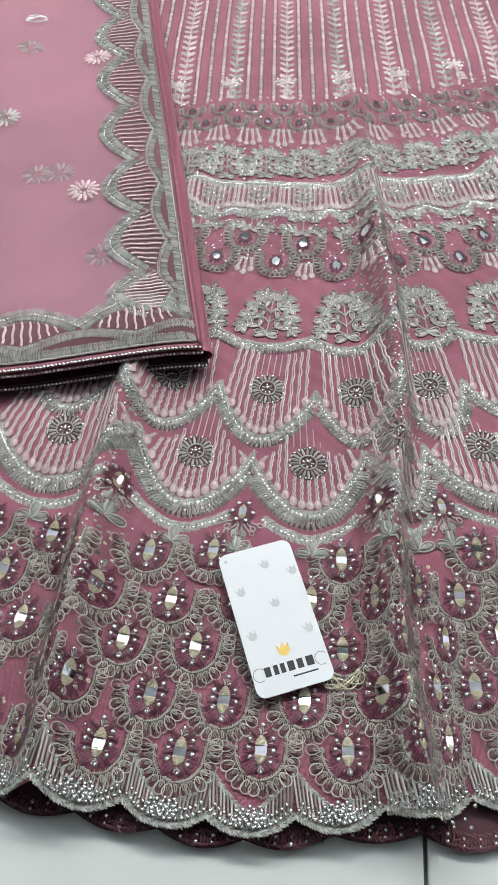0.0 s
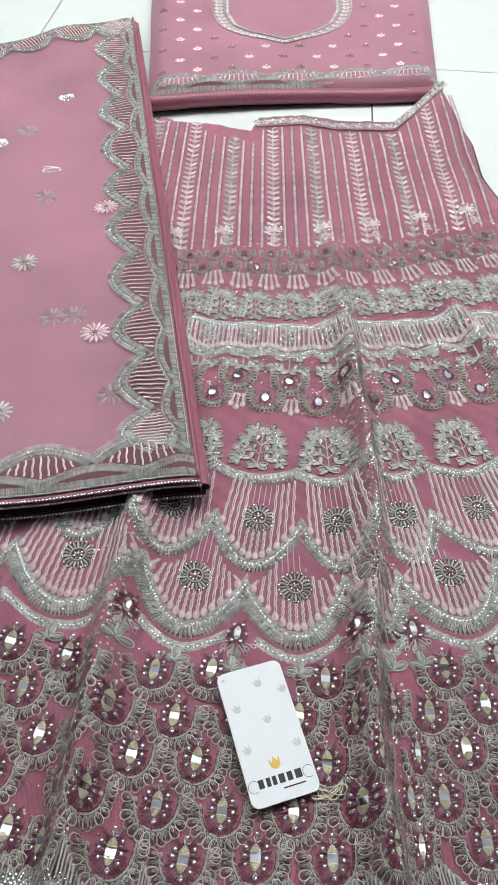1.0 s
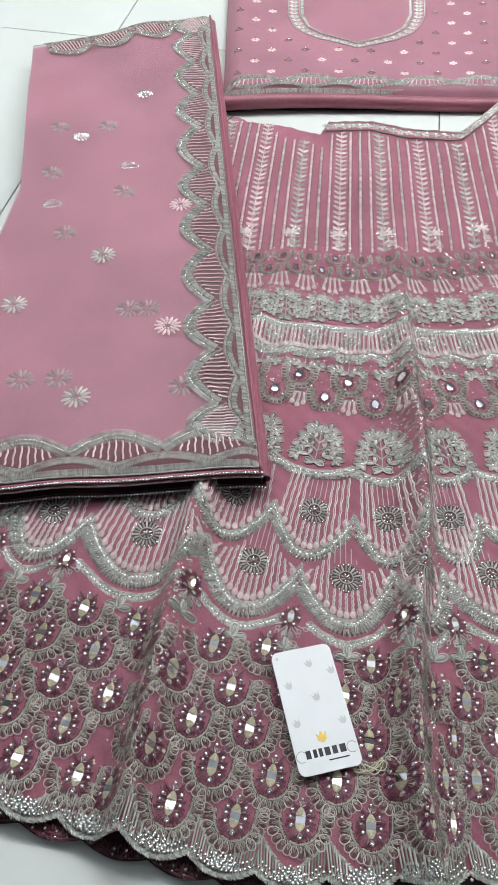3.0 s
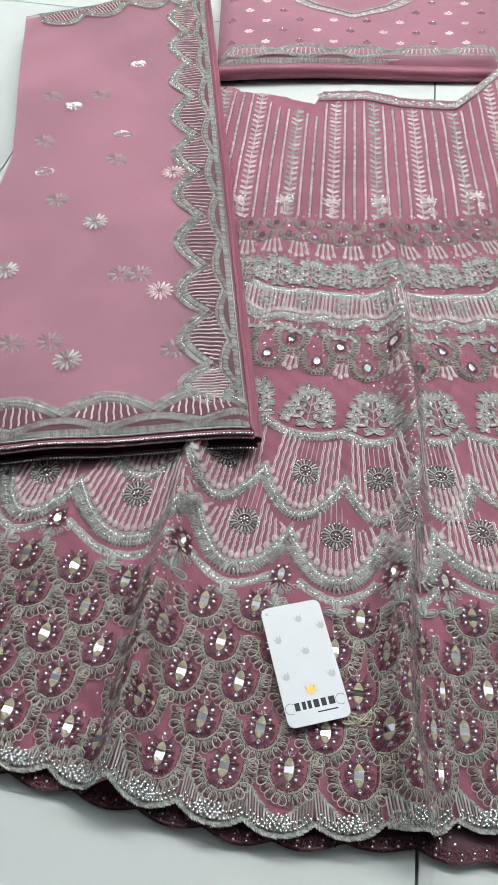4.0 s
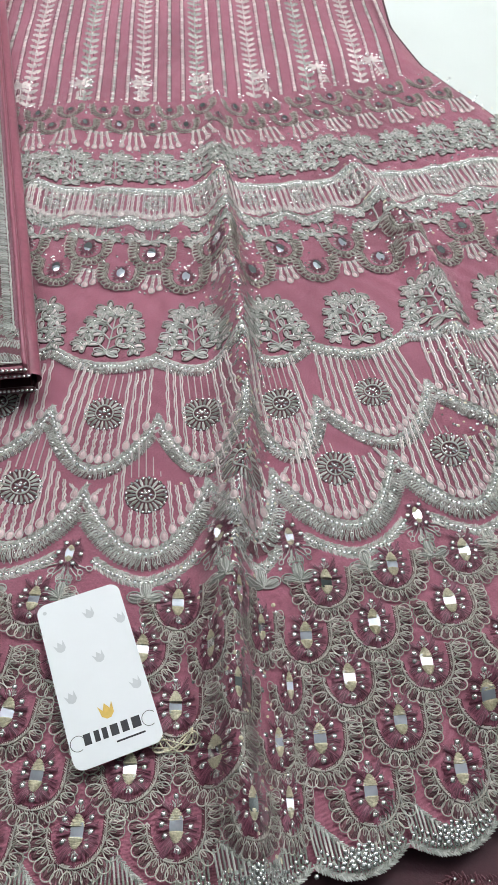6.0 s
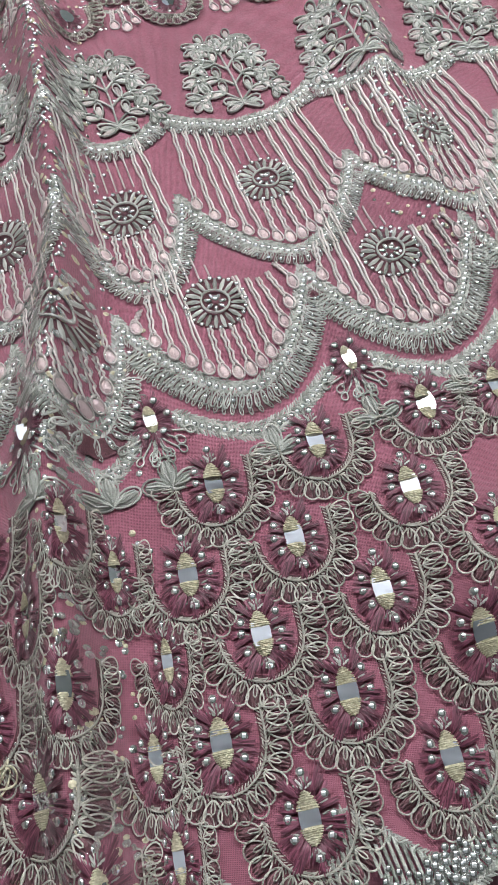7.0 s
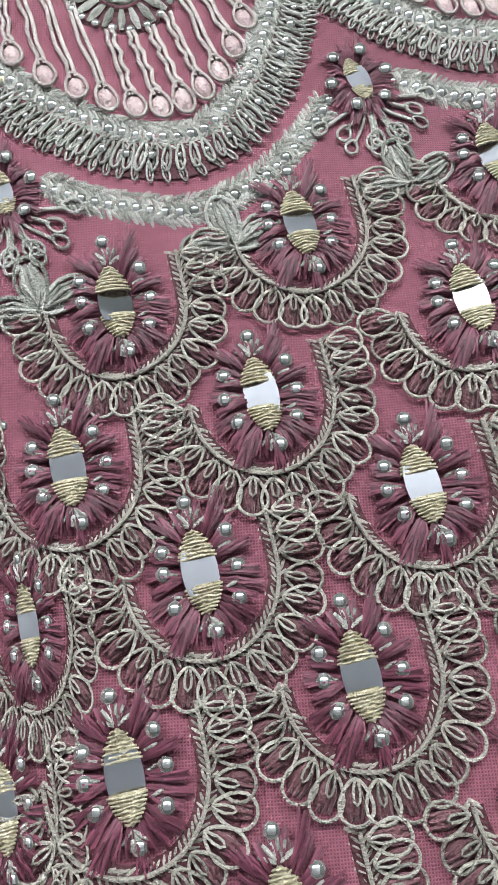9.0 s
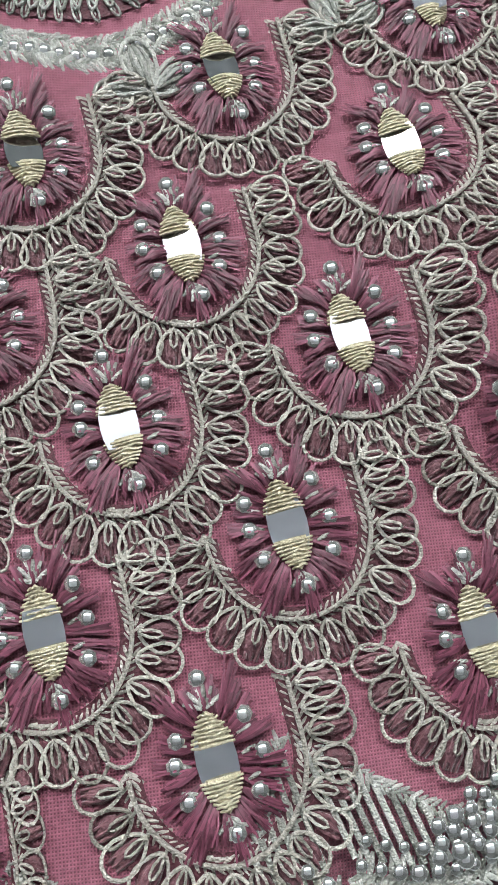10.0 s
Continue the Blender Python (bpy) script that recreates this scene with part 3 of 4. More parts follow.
def fan_motif(x, y, rot, hw, peak, bottom, top_fn, strands, sun_y, s=1.0, wide=True, label="fan of drop-ended strands over a scalloped silver border"):
    """A fan of strands with a sunburst, closed below by a scalloped border."""
    xs = np.linspace(-hw, hw, 41)
    P = np.c_[xs, fan_scallop(xs, hw, peak, bottom)]
    silver, stones = border_pieces(P, wide)
    m = part("fan_motif", put_on(silver, x, y, rot, s), M_SILVER, skirt, label)
    part("stone_trim", put_on(stones, x, y, rot, s), M_SEQUIN, m, "", False)
    # dark sheets draw the shade under the border's loops and the sun
    tagged(part("ground_stitch", put_on(shade_band(P, 0.0050, 0.0140 if wide else 0.0105, 0.0005, hw), x, y, rot, s), M_SHADE_AND_THREAD, m, "dark sheet under the border for the shade between its loops"), kind="stuff")
    tagged(part("sun_ground", put_on(xf(SUN_SHADE, 0, sun_y), x, y, rot, s), M_SHADE_AND_THREAD, m), kind="stuff")
    tagged(part("sunburst", put_on(xf(SUN, 0, sun_y), x, y, rot, s, 1, 0.0008), M_SILVER, m, "silver sunburst"), kind="stuff")
    tagged(part("sun_centre", put_on(xf(SUN_STONES, 0, sun_y), x, y, rot, s, 1, 0.0010), M_SEQUIN, m, "", False), kind="stuff")
    drop_fills = []
    for i in range(strands):
        q = (i + 0.5) / strands * 2 - 1
        x1 = q * (hw - 0.0045)
        end = float(fan_scallop(x1, hw, peak, bottom)) + 0.0028
        top = top_fn(q)
        x0 = x1 * 0.88
        if abs(x1) < 0.0120:
            top = min(top, sun_y - 0.0155 + abs(x1) * 0.3)
        if top - end < 0.0075:
            continue
        stem, loop, fill = drop_strand(top, end, x0, x1)
        d = part("drop_strand", put_on(join([stem, loop]), x, y, rot, s), M_STRAND, m, "pale rose strand with a drop at its end")
        drop_fills.append(put_on(fill, x, y, rot, s))
        if abs(x1) < 0.0120:
            up = tube(np.c_[np.linspace(x0 * 0.97, x0 * 0.99, 4), np.linspace(top_fn(q), sun_y + 0.0155, 4), np.full(4, 0.0007)], 0.00055, 4)
            if top_fn(q) > sun_y + 0.017:
                part("strand", put_on(up, x, y, rot, s), M_STRAND, m)
    if drop_fills:
        tagged(part("drop_filling", join(drop_fills), M_SILVER_PINK, m, "pale rose thread in the drops"), kind="stuff")
    return m


# the peaks between the fans, along each row
LOW_PEAKS = (-0.435, -0.355, -0.278, -0.207, -0.088, 0.002, 0.087, 0.132, 0.218, 0.300, 0.385, 0.465)
HIGH_PEAKS = (-0.345, -0.270, -0.195, -0.118, -0.038, 0.041, 0.105, 0.158, 0.245, 0.330, 0.410)
TOP_PEAKS = (-0.345, -0.270, -0.200, -0.127, -0.053, 0.031, 0.098, 0.151, 0.232, 0.315, 0.390)


def spans(peaks):
    return [((p + q) / 2, (q - p) / 2) for p, q in zip(peaks, peaks[1:])]


def under_high(x):
    """Lower edge of the upper fans' border at x, over the lower fans' row."""
    for c, hw in spans(HIGH_PEAKS):
        if abs(x - c) <= hw:
            return 0.056 + float(fan_scallop(x - c, hw, 0.004, -0.046))
    return 0.040


for x, hw in spans(LOW_PEAKS):
    y, rot = float(row_y(x, 0.336)), row_rot(x, 0.336)
    hs = hw / math.cos(rot)
    n = max(5, int(round(hs / 0.0033)))
    fan_motif(x, y, rot, hs, 0.012, -0.041, lambda q: under_high(x + q * hw), n, 0.003)
for x, hw in spans(HIGH_PEAKS):
    y, rot = float(row_y(x, 0.408)), row_rot(x, 0.408)
    hs = hw / math.cos(rot)
    n = max(5, int(round(hs / 0.0032)))
    fan_motif(x, y, rot, hs, 0.004, -0.046, lambda q: 0.036 + 0.013 * abs(q) ** 1.9, n, 0.0, 1.0, False)


def border_run(name, v, peaks, peak, bottom, label):
    """A scalloped border of its own, one part per scallop."""
    for x, hw in spans(peaks):
        y, rot = float(row_y(x, v)), row_rot(x, v)
        hs = hw / math.cos(rot)
        xs = np.linspace(-hs, hs, 31)
        silver, stones = border_pieces(np.c_[xs, fan_scallop(xs, hs, peak, bottom)], False)
        m = part(name, put_on(silver, x, y, rot), M_SILVER, skirt, label)
        # shade under the border's loops, drawn as a dark strip
        band = shade_band(np.c_[xs, fan_scallop(xs, hs, peak, bottom)], 0.0050, 0.0105, 0.0005, hs)
        tagged(part("ground_stitch", put_on(band, x, y, rot), M_SHADE_AND_THREAD, m, "dark sheet under the border for the shade between its loops"), kind="stuff")
        part("stone_trim", put_on(stones, x, y, rot), M_SEQUIN, m, "", False)


border_run("scallop_border", 0.458, TOP_PEAKS, 0.013, -0.002, "silver scalloped border over the fans")

# narrow line under the low fans, with a leaf knob at its lowest point and a small eye at each peak
def leaf_knob():
    """Three padded leaves of metal thread with outlines and veins."""
    out = []
    for a, l in ((-1.25, 0.0125), (0.0, 0.0135), (1.25, 0.0125)):
        pieces = [xf(dome(0.0032, l * 0.44, 0.0022, 8, 2), 0, l / 2), ring_loop(l, 0.0082, 0.0006, 14)]
        pieces += [tube(np.array(((0, l * 0.1, 0.0016), (o, l * 0.5, 0.0026 - abs(o) * 0.3), (o * 0.6, l * 0.85, 0.0014))), 0.00045, 4) for o in (-0.0017, 0, 0.0017)]
        out += [xf(p, 0, 0, a) for p in pieces]
    return join(out)


KNOB = leaf_knob()


def line_pattern(hw):
    xs = np.linspace(-hw + min(0.010, hw / 3), hw - min(0.010, hw / 3), 31)
    P = np.c_[xs, fan_scallop(xs, hw, 0.0, -0.026, 1.7)]
    a = chain(P, 0.0014, 0.0008, 0.62)
    off = P - (0, 0.0050)
    return join([a, chain(off, 0.0014, 0.0008, 0.62), along(P, STITCH, 0.0014, 0.3, -0.0025, 0.2, 0.72)]), along(P, SEQ, 0.0032, 0, -0.0026, 0.1, 1.2)


SPRIG = join([tube(np.array(((0, 0, .0007), (q * 0.004, -0.006, .0007), (q * 0.008, -0.010, .0007))), 0.0005, 4) for q in (-1, 1, -0.4, 0.4)]
             + [xf(ring_loop(0.0042, 0.0034), q * 0.008, -0.009, math.pi + q * 0.6) for q in (-1, 1, -0.4, 0.4)])
for x, hw in spans(LOW_PEAKS):
    y, rot = float(row_y(x, 0.336)), row_rot(x, 0.336)
    LINE, LINE_STONES = line_pattern(hw / math.cos(rot))
    m = part("leaf_line", put_on(xf(LINE, 0, -0.035), x, y, rot), M_SILVER, skirt, "narrow silver line with a leaf knob")
    part("stone_trim", put_on(xf(LINE_STONES, 0, -0.035), x, y, rot), M_SEQUIN, m, "", False)
    part("leaf_knob", put_on(xf(KNOB, 0, -0.076, 0), x, y, rot), M_SILVER, m, "silver leaf knob")
for x in LOW_PEAKS:
    rot = row_rot(x, 0.336)
    y = float(row_y(x, 0.336)) - 0.044 * math.cos(rot)
    x += 0.044 * math.sin(rot)
    m = part("peak_flower", put_on(join([xf(SPRIG, 0, -0.006), xf(SPRIG, 0, -0.004, 0.5, 1.1), xf(SPRIG, 0, -0.004, -0.5, 1.1), xf(KNOB, 0, -0.032, 0)]), x, y, rot), M_SILVER, skirt, "silver sprig under a mirror eye")
    part("thread_fringe", put_on(xf(EYE_FRINGE, 0, 0, 0, 0.74), x, y, rot), M_WINE, m, "wine thread fringe")
    tagged(part("gold_wrap", put_on(xf(EYE_GOLD, 0, 0, 0, 0.72), x, y, rot), M_GOLD, m, "gold thread over the mirror's ends"), kind="stuff")
    V, F = xf(EYE_MIRROR, x, y, rot, 0.72)
    V = V + (0, 0, float(H(x, y)) + 0.0006)
    V[:, 2] += RNG.normal(0, 0.06) * (V[:, 0] - x) + RNG.normal(0, 0.06) * (V[:, 1] - y)
    part("mirror", (V, F), M_MIRROR, m, "small flat mirror", False)
    part("stone_trim", put_on(join([xf(CRYSTAL, 0.0075 * math.cos(t), 0.0085 * math.sin(t)) for t in np.arange(6) * 1.047]), x, y, rot), M_CRYSTAL, m, "", False)


# ---- hem border ----
def hem_pattern(hw=0.0252):
    xs = np.linspace(-hw, hw, 31)
    low = np.c_[xs, -0.0085 + 0.0095 * np.abs(xs / hw) ** 2.2]
    high = np.c_[xs, 0.001 + 0.027 * np.abs(xs / hw) ** 1.35]
    silver = [chain(low, 0.0013, 0.0008, 0.6), chain(high, 0.0013, 0.0006, 0.5)]
    for q in np.linspace(-0.97, 0.97, 23):
        x = q * hw
        y0, y1 = -0.004 + 0.0095 * abs(q) ** 2.2, 0.0005 + 0.027 * abs(q) ** 1.35
        if y1 - y0 > 0.003:
            silver.append(tube(np.c_[np.linspace(x * 0.97, x, 4), np.linspace(y0, y1, 4), np.full(4, 0.0008)], 0.0008, 4))
    silver.append(along(low, STITCH, 0.0021, 0.2, 0.0030, 0.1, 0.8))
    stones = [along(low, CRYSTAL, 0.0036, 0, 0.0032, 0.15, 0.8), along(low, CRYSTAL, 0.0040, 0, 0.0072, 0.15, 0.7)]
    for q in range(26):
        r, a = 0.0095 * math.sqrt((q + 0.5) / 26), q * 2.4
        stones.append(xf(CRYSTAL, r * 1.15 * math.cos(a), 0.0005 + r * 0.62 * math.sin(a), 0, 0.75 + 0.3 * RNG.random()))
    return join(silver), join(stones)


back_panel()
HEM, HEM_STONES = hem_pattern()
for k in range(-9, 11):
    x = -0.006 + k * 0.0505
    if -0.47 < x < 0.52:
        y, rot = float(row_y(x, 0.090)), row_rot(x, 0.090)
        m = part("hem_scallop", put_on(HEM, x, y, rot, 1, 1, 0.0), M_SILVER, skirt, "silver scalloped hem edge packed with stones")
        tagged(part("stone_trim", put_on(HEM_STONES, x, y, rot), M_CRYSTAL, m, "", False), kind="stuff")


# ---- upper tiers ----
def leaf(l=0.008, w=0.0036):
    return dome(w / 2, l / 2, 0.0012, 7, 1)


def outlined_leaf(l, w):
    """A leaf from its foot at the origin along +y: outline and filling."""
    return ring_loop(l, w, 0.00055, 10), xf(dome(w * 0.36, l * 0.42, 0.0014, 6, 1), 0, l / 2)


def tree_pattern(h=0.048, w=0.056, seed=1, levels=4):
    """A little tree: a stem, curled branches in pairs, outlined leaves and a stone at each tip."""
    r = np.random.default_rng(seed)
    stems, out, pale, stones, ground = [], [], [], [], []
    k = max(0.7, w / 0.056)

    def add_leaf(x, y, a, l):
        o, f = outlined_leaf(l * k, l * 0.52 * k)
        out.append(xf(o, x, y, a, 1, 0.0004))
        # dark cap that paints the leaf's contact shade on the net
        ground.append(xf(dome(l * 0.33 * k, l * 0.60 * k, 0.0007, 7, 1), x - math.sin(a) * l * k / 2, y + math.cos(a) * l * k / 2, a))
        (pale if r.random() < 0.6 else out).append(xf(f, x, y, a, 1, 0.0003))

    stems.append(tube(np.array(((0, -h * 0.46, 0.001), (0.0006, -h * 0.1, 0.001), (0, h * 0.30, 0.001))), 0.0007, 4))
    for i in range(levels):
        f = i / (levels - 1)
        y0, reach = h * (-0.40 + 0.62 * f), w * (0.46 - 0.20 * f * f)
        for sg in (-1, 1):
            q = np.linspace(0, 1, 8)
            x = sg * reach * (1 - 0.18 * q * q) * q * (1 + r.normal(0, 0.05))
            y = y0 + h * (0.16 * np.sin(q * 2.6) + 0.06 * f * q)
            stems.append(tube(np.c_[x, y, np.full(8, 0.001)], 0.0007, 4))
            for j in (2, 4, 6):
                d = math.atan2(y[j] - y[j - 1], x[j] - x[j - 1]) - math.pi / 2
                for t in (-1, 1):
                    add_leaf(x[j], y[j], d + t * (0.85 + r.normal(0, 0.15)), 0.0098)
            d = math.atan2(y[-1] - y[-2], x[-1] - x[-2]) - math.pi / 2
            for t in (-0.9, 0, 0.9):
                add_leaf(x[-1], y[-1], d + t, 0.0092)
            stones.append(xf(CRYSTAL, x[-1], y[-1], 0, 0.75))
            stones.append(xf(SEQ, x[4], y[4], 0, 0.9, 0.001))
    for t in (-1.1, -0.5, 0, 0.5, 1.1):
        add_leaf(0, h * 0.28, t, 0.0105)
    for t in (-1.9, -1.3, 1.3, 1.9):
        add_leaf(0, -h * 0.44, t, 0.011)
    stones.append(xf(CRYSTAL, 0, h * 0.28, 0, 0.8))
    return join(stems), join(out), join(pale), join(stones), join(ground)


def lay(name, v, centres, pieces, label, s=1.0, rot_add=0.0):
    """Lay a motif at each centre of a row; the pieces are (geometry, material, part name)."""
    for x in centres:
        y, rot = float(row_y(x, v)), row_rot(x, v) + rot_add
        m = None
        if not on_skirt(x, y, 0.02):
            continue
        for g, material, nm in pieces:
            ob = part(nm if m else name, put_on(g, x, y, rot, s), material, m or skirt, "" if m else label, material not in (M_CRYSTAL, M_SEQUIN, M_MIRROR))
            if ob is not m and m:
                tagged(ob, kind="stuff")
            m = m or ob


def run(x0, pitch, a=-0.46, b=0.46):
    k0 = int(math.ceil((a - x0) / pitch))
    return [x0 + k * pitch for k in range(k0, int((b - x0) / pitch) + 1)]


T1, T1L, T1P, T1S, T1G = tree_pattern(0.057, 0.055, 1, 4)
lay("floral_tree", 0.4930, run(-0.010, 0.0650), ((T1, M_SILVER, "branches"), (T1L, M_SILVER, "leaf_outline"), (T1P, M_STRAND, "pale_leaves"), (T1S, M_SEQUIN, "stone_trim"), (T1G, M_SHADE_AND_THREAD, "ground_stitch")),
    "silver embroidered flowering tree motif")

# double row of mirror scales with drops under them
SMALL_S, SMALL_F, SMALL_G = eye_pattern(0.0130, 0.010, 0.0140, 19, 0.0066, 0.010)
DISC = vesica(0.0036, 0.0066, -0.0052, 0.0052, 0.0020, 0.0003, 7, 5)
HALO = join([xf(STITCH, 0.0068 * math.cos(a), 0.0072 * math.sin(a), a - math.pi / 2, 0.7) for a in np.arange(14) * 2 * math.pi / 14])
EYE_SMALL = ((SMALL_S, M_LOOP, "loops"), (SMALL_F, M_MAUVE, "loop_filling"), (SMALL_G, M_SHADE_AND_THREAD, "ground_stitch"), (DISC, M_MIRROR, "mirror"), (HALO, M_SILVER, "halo"),
             (xf(EYE_FRINGE, 0, 0, 0, 0.60), M_WINE, "thread_fringe"))
lay("mirror_scale", 0.588, run(0.006, 0.0560), EYE_SMALL, "small silver scale round a mirror")
lay("mirror_scale", 0.560, run(-0.016, 0.0560), EYE_SMALL, "small silver scale round a mirror")


def drop_clusters(v, centres, n, length, gap):
    """Bunches of hanging drops, each drop a part with its pale filling."""
    bar = chain(np.array(((-gap * n * 0.4, 0.0), (0.0, -0.0012), (gap * n * 0.4, 0.0))), 0.0016, 0.0006, 0.6)
    drops = [drop_strand(0.0, -length + abs(i - (n - 1) / 2) * 0.004, (i - (n - 1) / 2) * gap * 0.7, (i - (n - 1) / 2) * gap) for i in range(n)]
    for x in centres:
        y, rot = float(row_y(x, v)), row_rot(x, v)
        if on_skirt(x, y, 0.02):
            m = part("thread_tassel", put_on(bar, x, y, rot), M_SILVER, skirt, "bunch of hanging thread drops")
            for cords, loop, fill in drops:
                part("drop", put_on(join([cords, loop]), x, y, rot), M_STRAND, m)
            tagged(part("drop_filling", join([put_on(d[2], x, y, rot) for d in drops]), M_SILVER_PINK, m, "pale rose thread in the drops"), kind="stuff")


drop_clusters(0.562, run(0.012, 0.0560), 3, 0.022, 0.0062)
B1, B1L, B1P, B1S, B1G = tree_pattern(0.028, 0.046, 5, 2)
lay("floral_sprig", 0.613, run(0.002, 0.0500), ((B1, M_SILVER, "branches"), (B1L, M_SILVER, "leaf_outline"), (B1P, M_STRAND, "leaves"), (B1S, M_SEQUIN, "stone_trim"), (B1G, M_SHADE_AND_THREAD, "ground_stitch")), "small silver floral sprig")


def small_fan(hw=0.0235):
    xs = np.linspace(-hw, hw, 21)
    s1, st = border_pieces(np.c_[xs, fan_scallop(xs, hw, -0.014, -0.026)], False)
    s2, st2 = border_pieces(np.c_[xs, 0.024 + 0.001 * np.cos(xs / hw * 3)], False)
    a, f = [], []
    for i in range(9):
        x = (i - 4) / 4.5 * hw
        t, lp, c = drop_strand(0.016, -0.016 - 0.006 * (1 - abs(i - 4) / 4), x, x)
        a += [t, xf(lp, 0, 0)]
        f.append(c)
    return join([s1, s2, xf(SUN, 0, 0.002, 0, 0.75, 0.0008)]), join(a + f), join([st, st2, xf(SUN_STONES, 0, 0.002, 0, 0.75, 0.001)])


SF, SFP, SFS = small_fan()
lay("small_fan", 0.653, run(-0.002, 0.0455), ((SF, M_SILVER, "border"), (SFP, M_STRAND, "drop_work"), (SFS, M_SEQUIN, "stone_trim")), "small fan of drops with a sunburst")
T2, T2L, T2P, T2S, T2G = tree_pattern(0.050, 0.044, 9)
lay("floral_bush", 0.710, run(-0.010, 0.0400), ((T2, M_SILVER, "branches"), (T2L, M_SILVER, "leaf_outline"), (T2P, M_STRAND, "pale_leaves"), (T2S, M_SEQUIN, "stone_trim"), (T2G, M_SHADE_AND_THREAD, "ground_stitch")), "silver embroidered bush motif")
drop_clusters(0.768, run(-0.010, 0.0335, -0.4, 0.38), 4, 0.030, 0.0072)
lay("mirror_scale", 0.807, run(-0.013, 0.0335, -0.38, 0.36), EYE_SMALL, "small silver scale round a mirror", 0.70)
lay("mirror_scale", 0.781, run(-0.026, 0.0335, -0.38, 0.36), EYE_SMALL, "small silver scale round a mirror", 0.70)
PALM_STEM = tube(np.array(((0, 0.004, 0.0008), (0, -0.004, 0.0008), (0, -0.03, 0.0008))), 0.0008, 4)
PALM = join([xf(leaf(0.015, 0.0055), 0.0055 * math.sin(a), 0.0055 * math.cos(a), -a) for a in (-1.9, -1.1, -0.45, 0.45, 1.1, 1.9)]
            + [xf(ring_loop(0.010, 0.006), 0, -0.004, math.pi)]
            + [xf(leaf(0.007, 0.003), q * 0.003, -0.018 - 0.005 * i, q * 0.8) for i in range(3) for q in (-1, 1)])
lay("palmette", 0.862, run(0.011, 0.0630, -0.33, 0.33), ((PALM_STEM, M_STRAND, "stem"), (PALM, M_STRAND, "pale_leaves"),
    (join([xf(SEQ, 0.012 * math.cos(a), 0.012 * math.sin(a) + 0.002, 0, 1.2) for a in np.arange(12) * 0.52]), M_SEQUIN, "stone_trim")), "pale palmette leaf motif")


SEQUIN_BAR = dome(0.0016, 0.0024, 0.0011, 7, 1)


def strand_line(x0):
    """The line of a strand from the palmettes up to the waist band."""
    y0 = float(row_y(x0, 0.825))
    n = 60
    top = float(top_y(x0 - 0.055 - 0.05 * (x0 < -0.1))) - (0.030 if x0 > -0.05 else 0.036)
    q = np.linspace(0, 1, n)
    xs = x0 - 0.155 * (top - y0) * q - 0.05 * (x0 + 0.03) * q * q * 0.6
    ys = y0 + (top - y0) * q
    return xs, ys


def strand_edge(x0, off):
    xs, ys = strand_line(x0)
    return join([along(np.c_[xs, ys], STITCH, 0.0046, 1.45, sg * off, 0.15, 0.75) for sg in (-1, 1)])


def long_strand(x0, leafy):
    """A leafy or a sequinned strand along the skirt's length."""
    xs, ys = strand_line(x0)
    n = len(xs)
    P = np.c_[xs, ys]
    if leafy:
        a = [tube(np.c_[xs, ys, np.full(n, 0.0008)], 0.0006, 4)]
        for p in resample(P, 0.0125):
            a += [xf(leaf(0.0125, 0.0058), p[0] + sg * 0.0042, p[1] + 0.003, 0.13 - sg * 0.85) for sg in (-1, 1)]
            a.append(xf(leaf(0.006, 0.0028), p[0], p[1] + 0.005, 0.13))
        return join(a)
    return join([along(P, SEQUIN_BAR, 0.0056, 0, 0, 0.16, 1.0), along(P + (0.0004, 0.0028), SEED, 0.0056, 0.9, 0, 0.25, 0.9)])


for i, x0 in enumerate(np.arange(-0.34, 0.40, 0.0147)):
    kind = i % 4
    if kind == 0:
        g, material, nm = long_strand(x0, True), M_STRAND if (i // 4) % 2 else M_SILVER, "leaf_strand"
    else:
        g, material, nm = long_strand(x0, False), M_SILVER if kind == 2 else M_STRAND, "sequin_strand"
    V, F = g
    t = np.clip((V[:, 1] - hem_y(V[:, 0])) / (top_y(V[:, 0]) - hem_y(V[:, 0])), 0, 1)
    l, r = side_x(t)
    if np.mean((V[:, 0] > l + 0.004) & (V[:, 0] < r - 0.004)) > 0.9:
        strand = part(nm, put_on(g, 0, 0), material, skirt, "vertical embroidered strand on the upper skirt")
        part("edge_thread", put_on(strand_edge(x0, 0.0046 if kind == 0 else 0.0026), 0, 0), M_WINE, strand, "wine thread beside the strand")


def waist_band():
    xs = np.linspace(-0.118, 0.163, 150)
    ys = np.interp(xs, (-0.118, -0.05, 0.03, 0.09, 0.125, 0.163), (1.150, 1.176, 1.173, 1.176, 1.238, 1.306))
    q = np.linspace(0, 1, 6)[:, None]
    X = xs[None] + 0.0 * q
    Y = ys[None] - 0.032 * q
    Z = H(X, Y) + 0.003 - 0.0025 * np.abs(2 * q - 1) ** 4
    m = part("waist_band", grid_sheet(X, Y, Z), M_CLOTH, skirt, "embroidered waist band")
    out, st = [], []
    for o in (-0.003, -0.028):
        out.append(tube(np.c_[xs, ys + o, H(xs, ys + o) + 0.0032], 0.0009, 4))
    for p in resample(np.c_[xs, ys - 0.0155], 0.0135):
        for b in range(6):
            a = b * 1.047
            out.append(put_on(xf(leaf(0.0075, 0.0042), 0.0045 * math.cos(a), 0.0045 * math.sin(a), a - 1.571), p[0], p[1], 0, 1, 1, 0.003))
        st.append(put_on(CRYSTAL, p[0], p[1], 0, 1, 1, 0.003))
    part("band_embroidery", join(out), M_SILVER, m)
    part("stones", join(st), M_CRYSTAL, m, "", False)


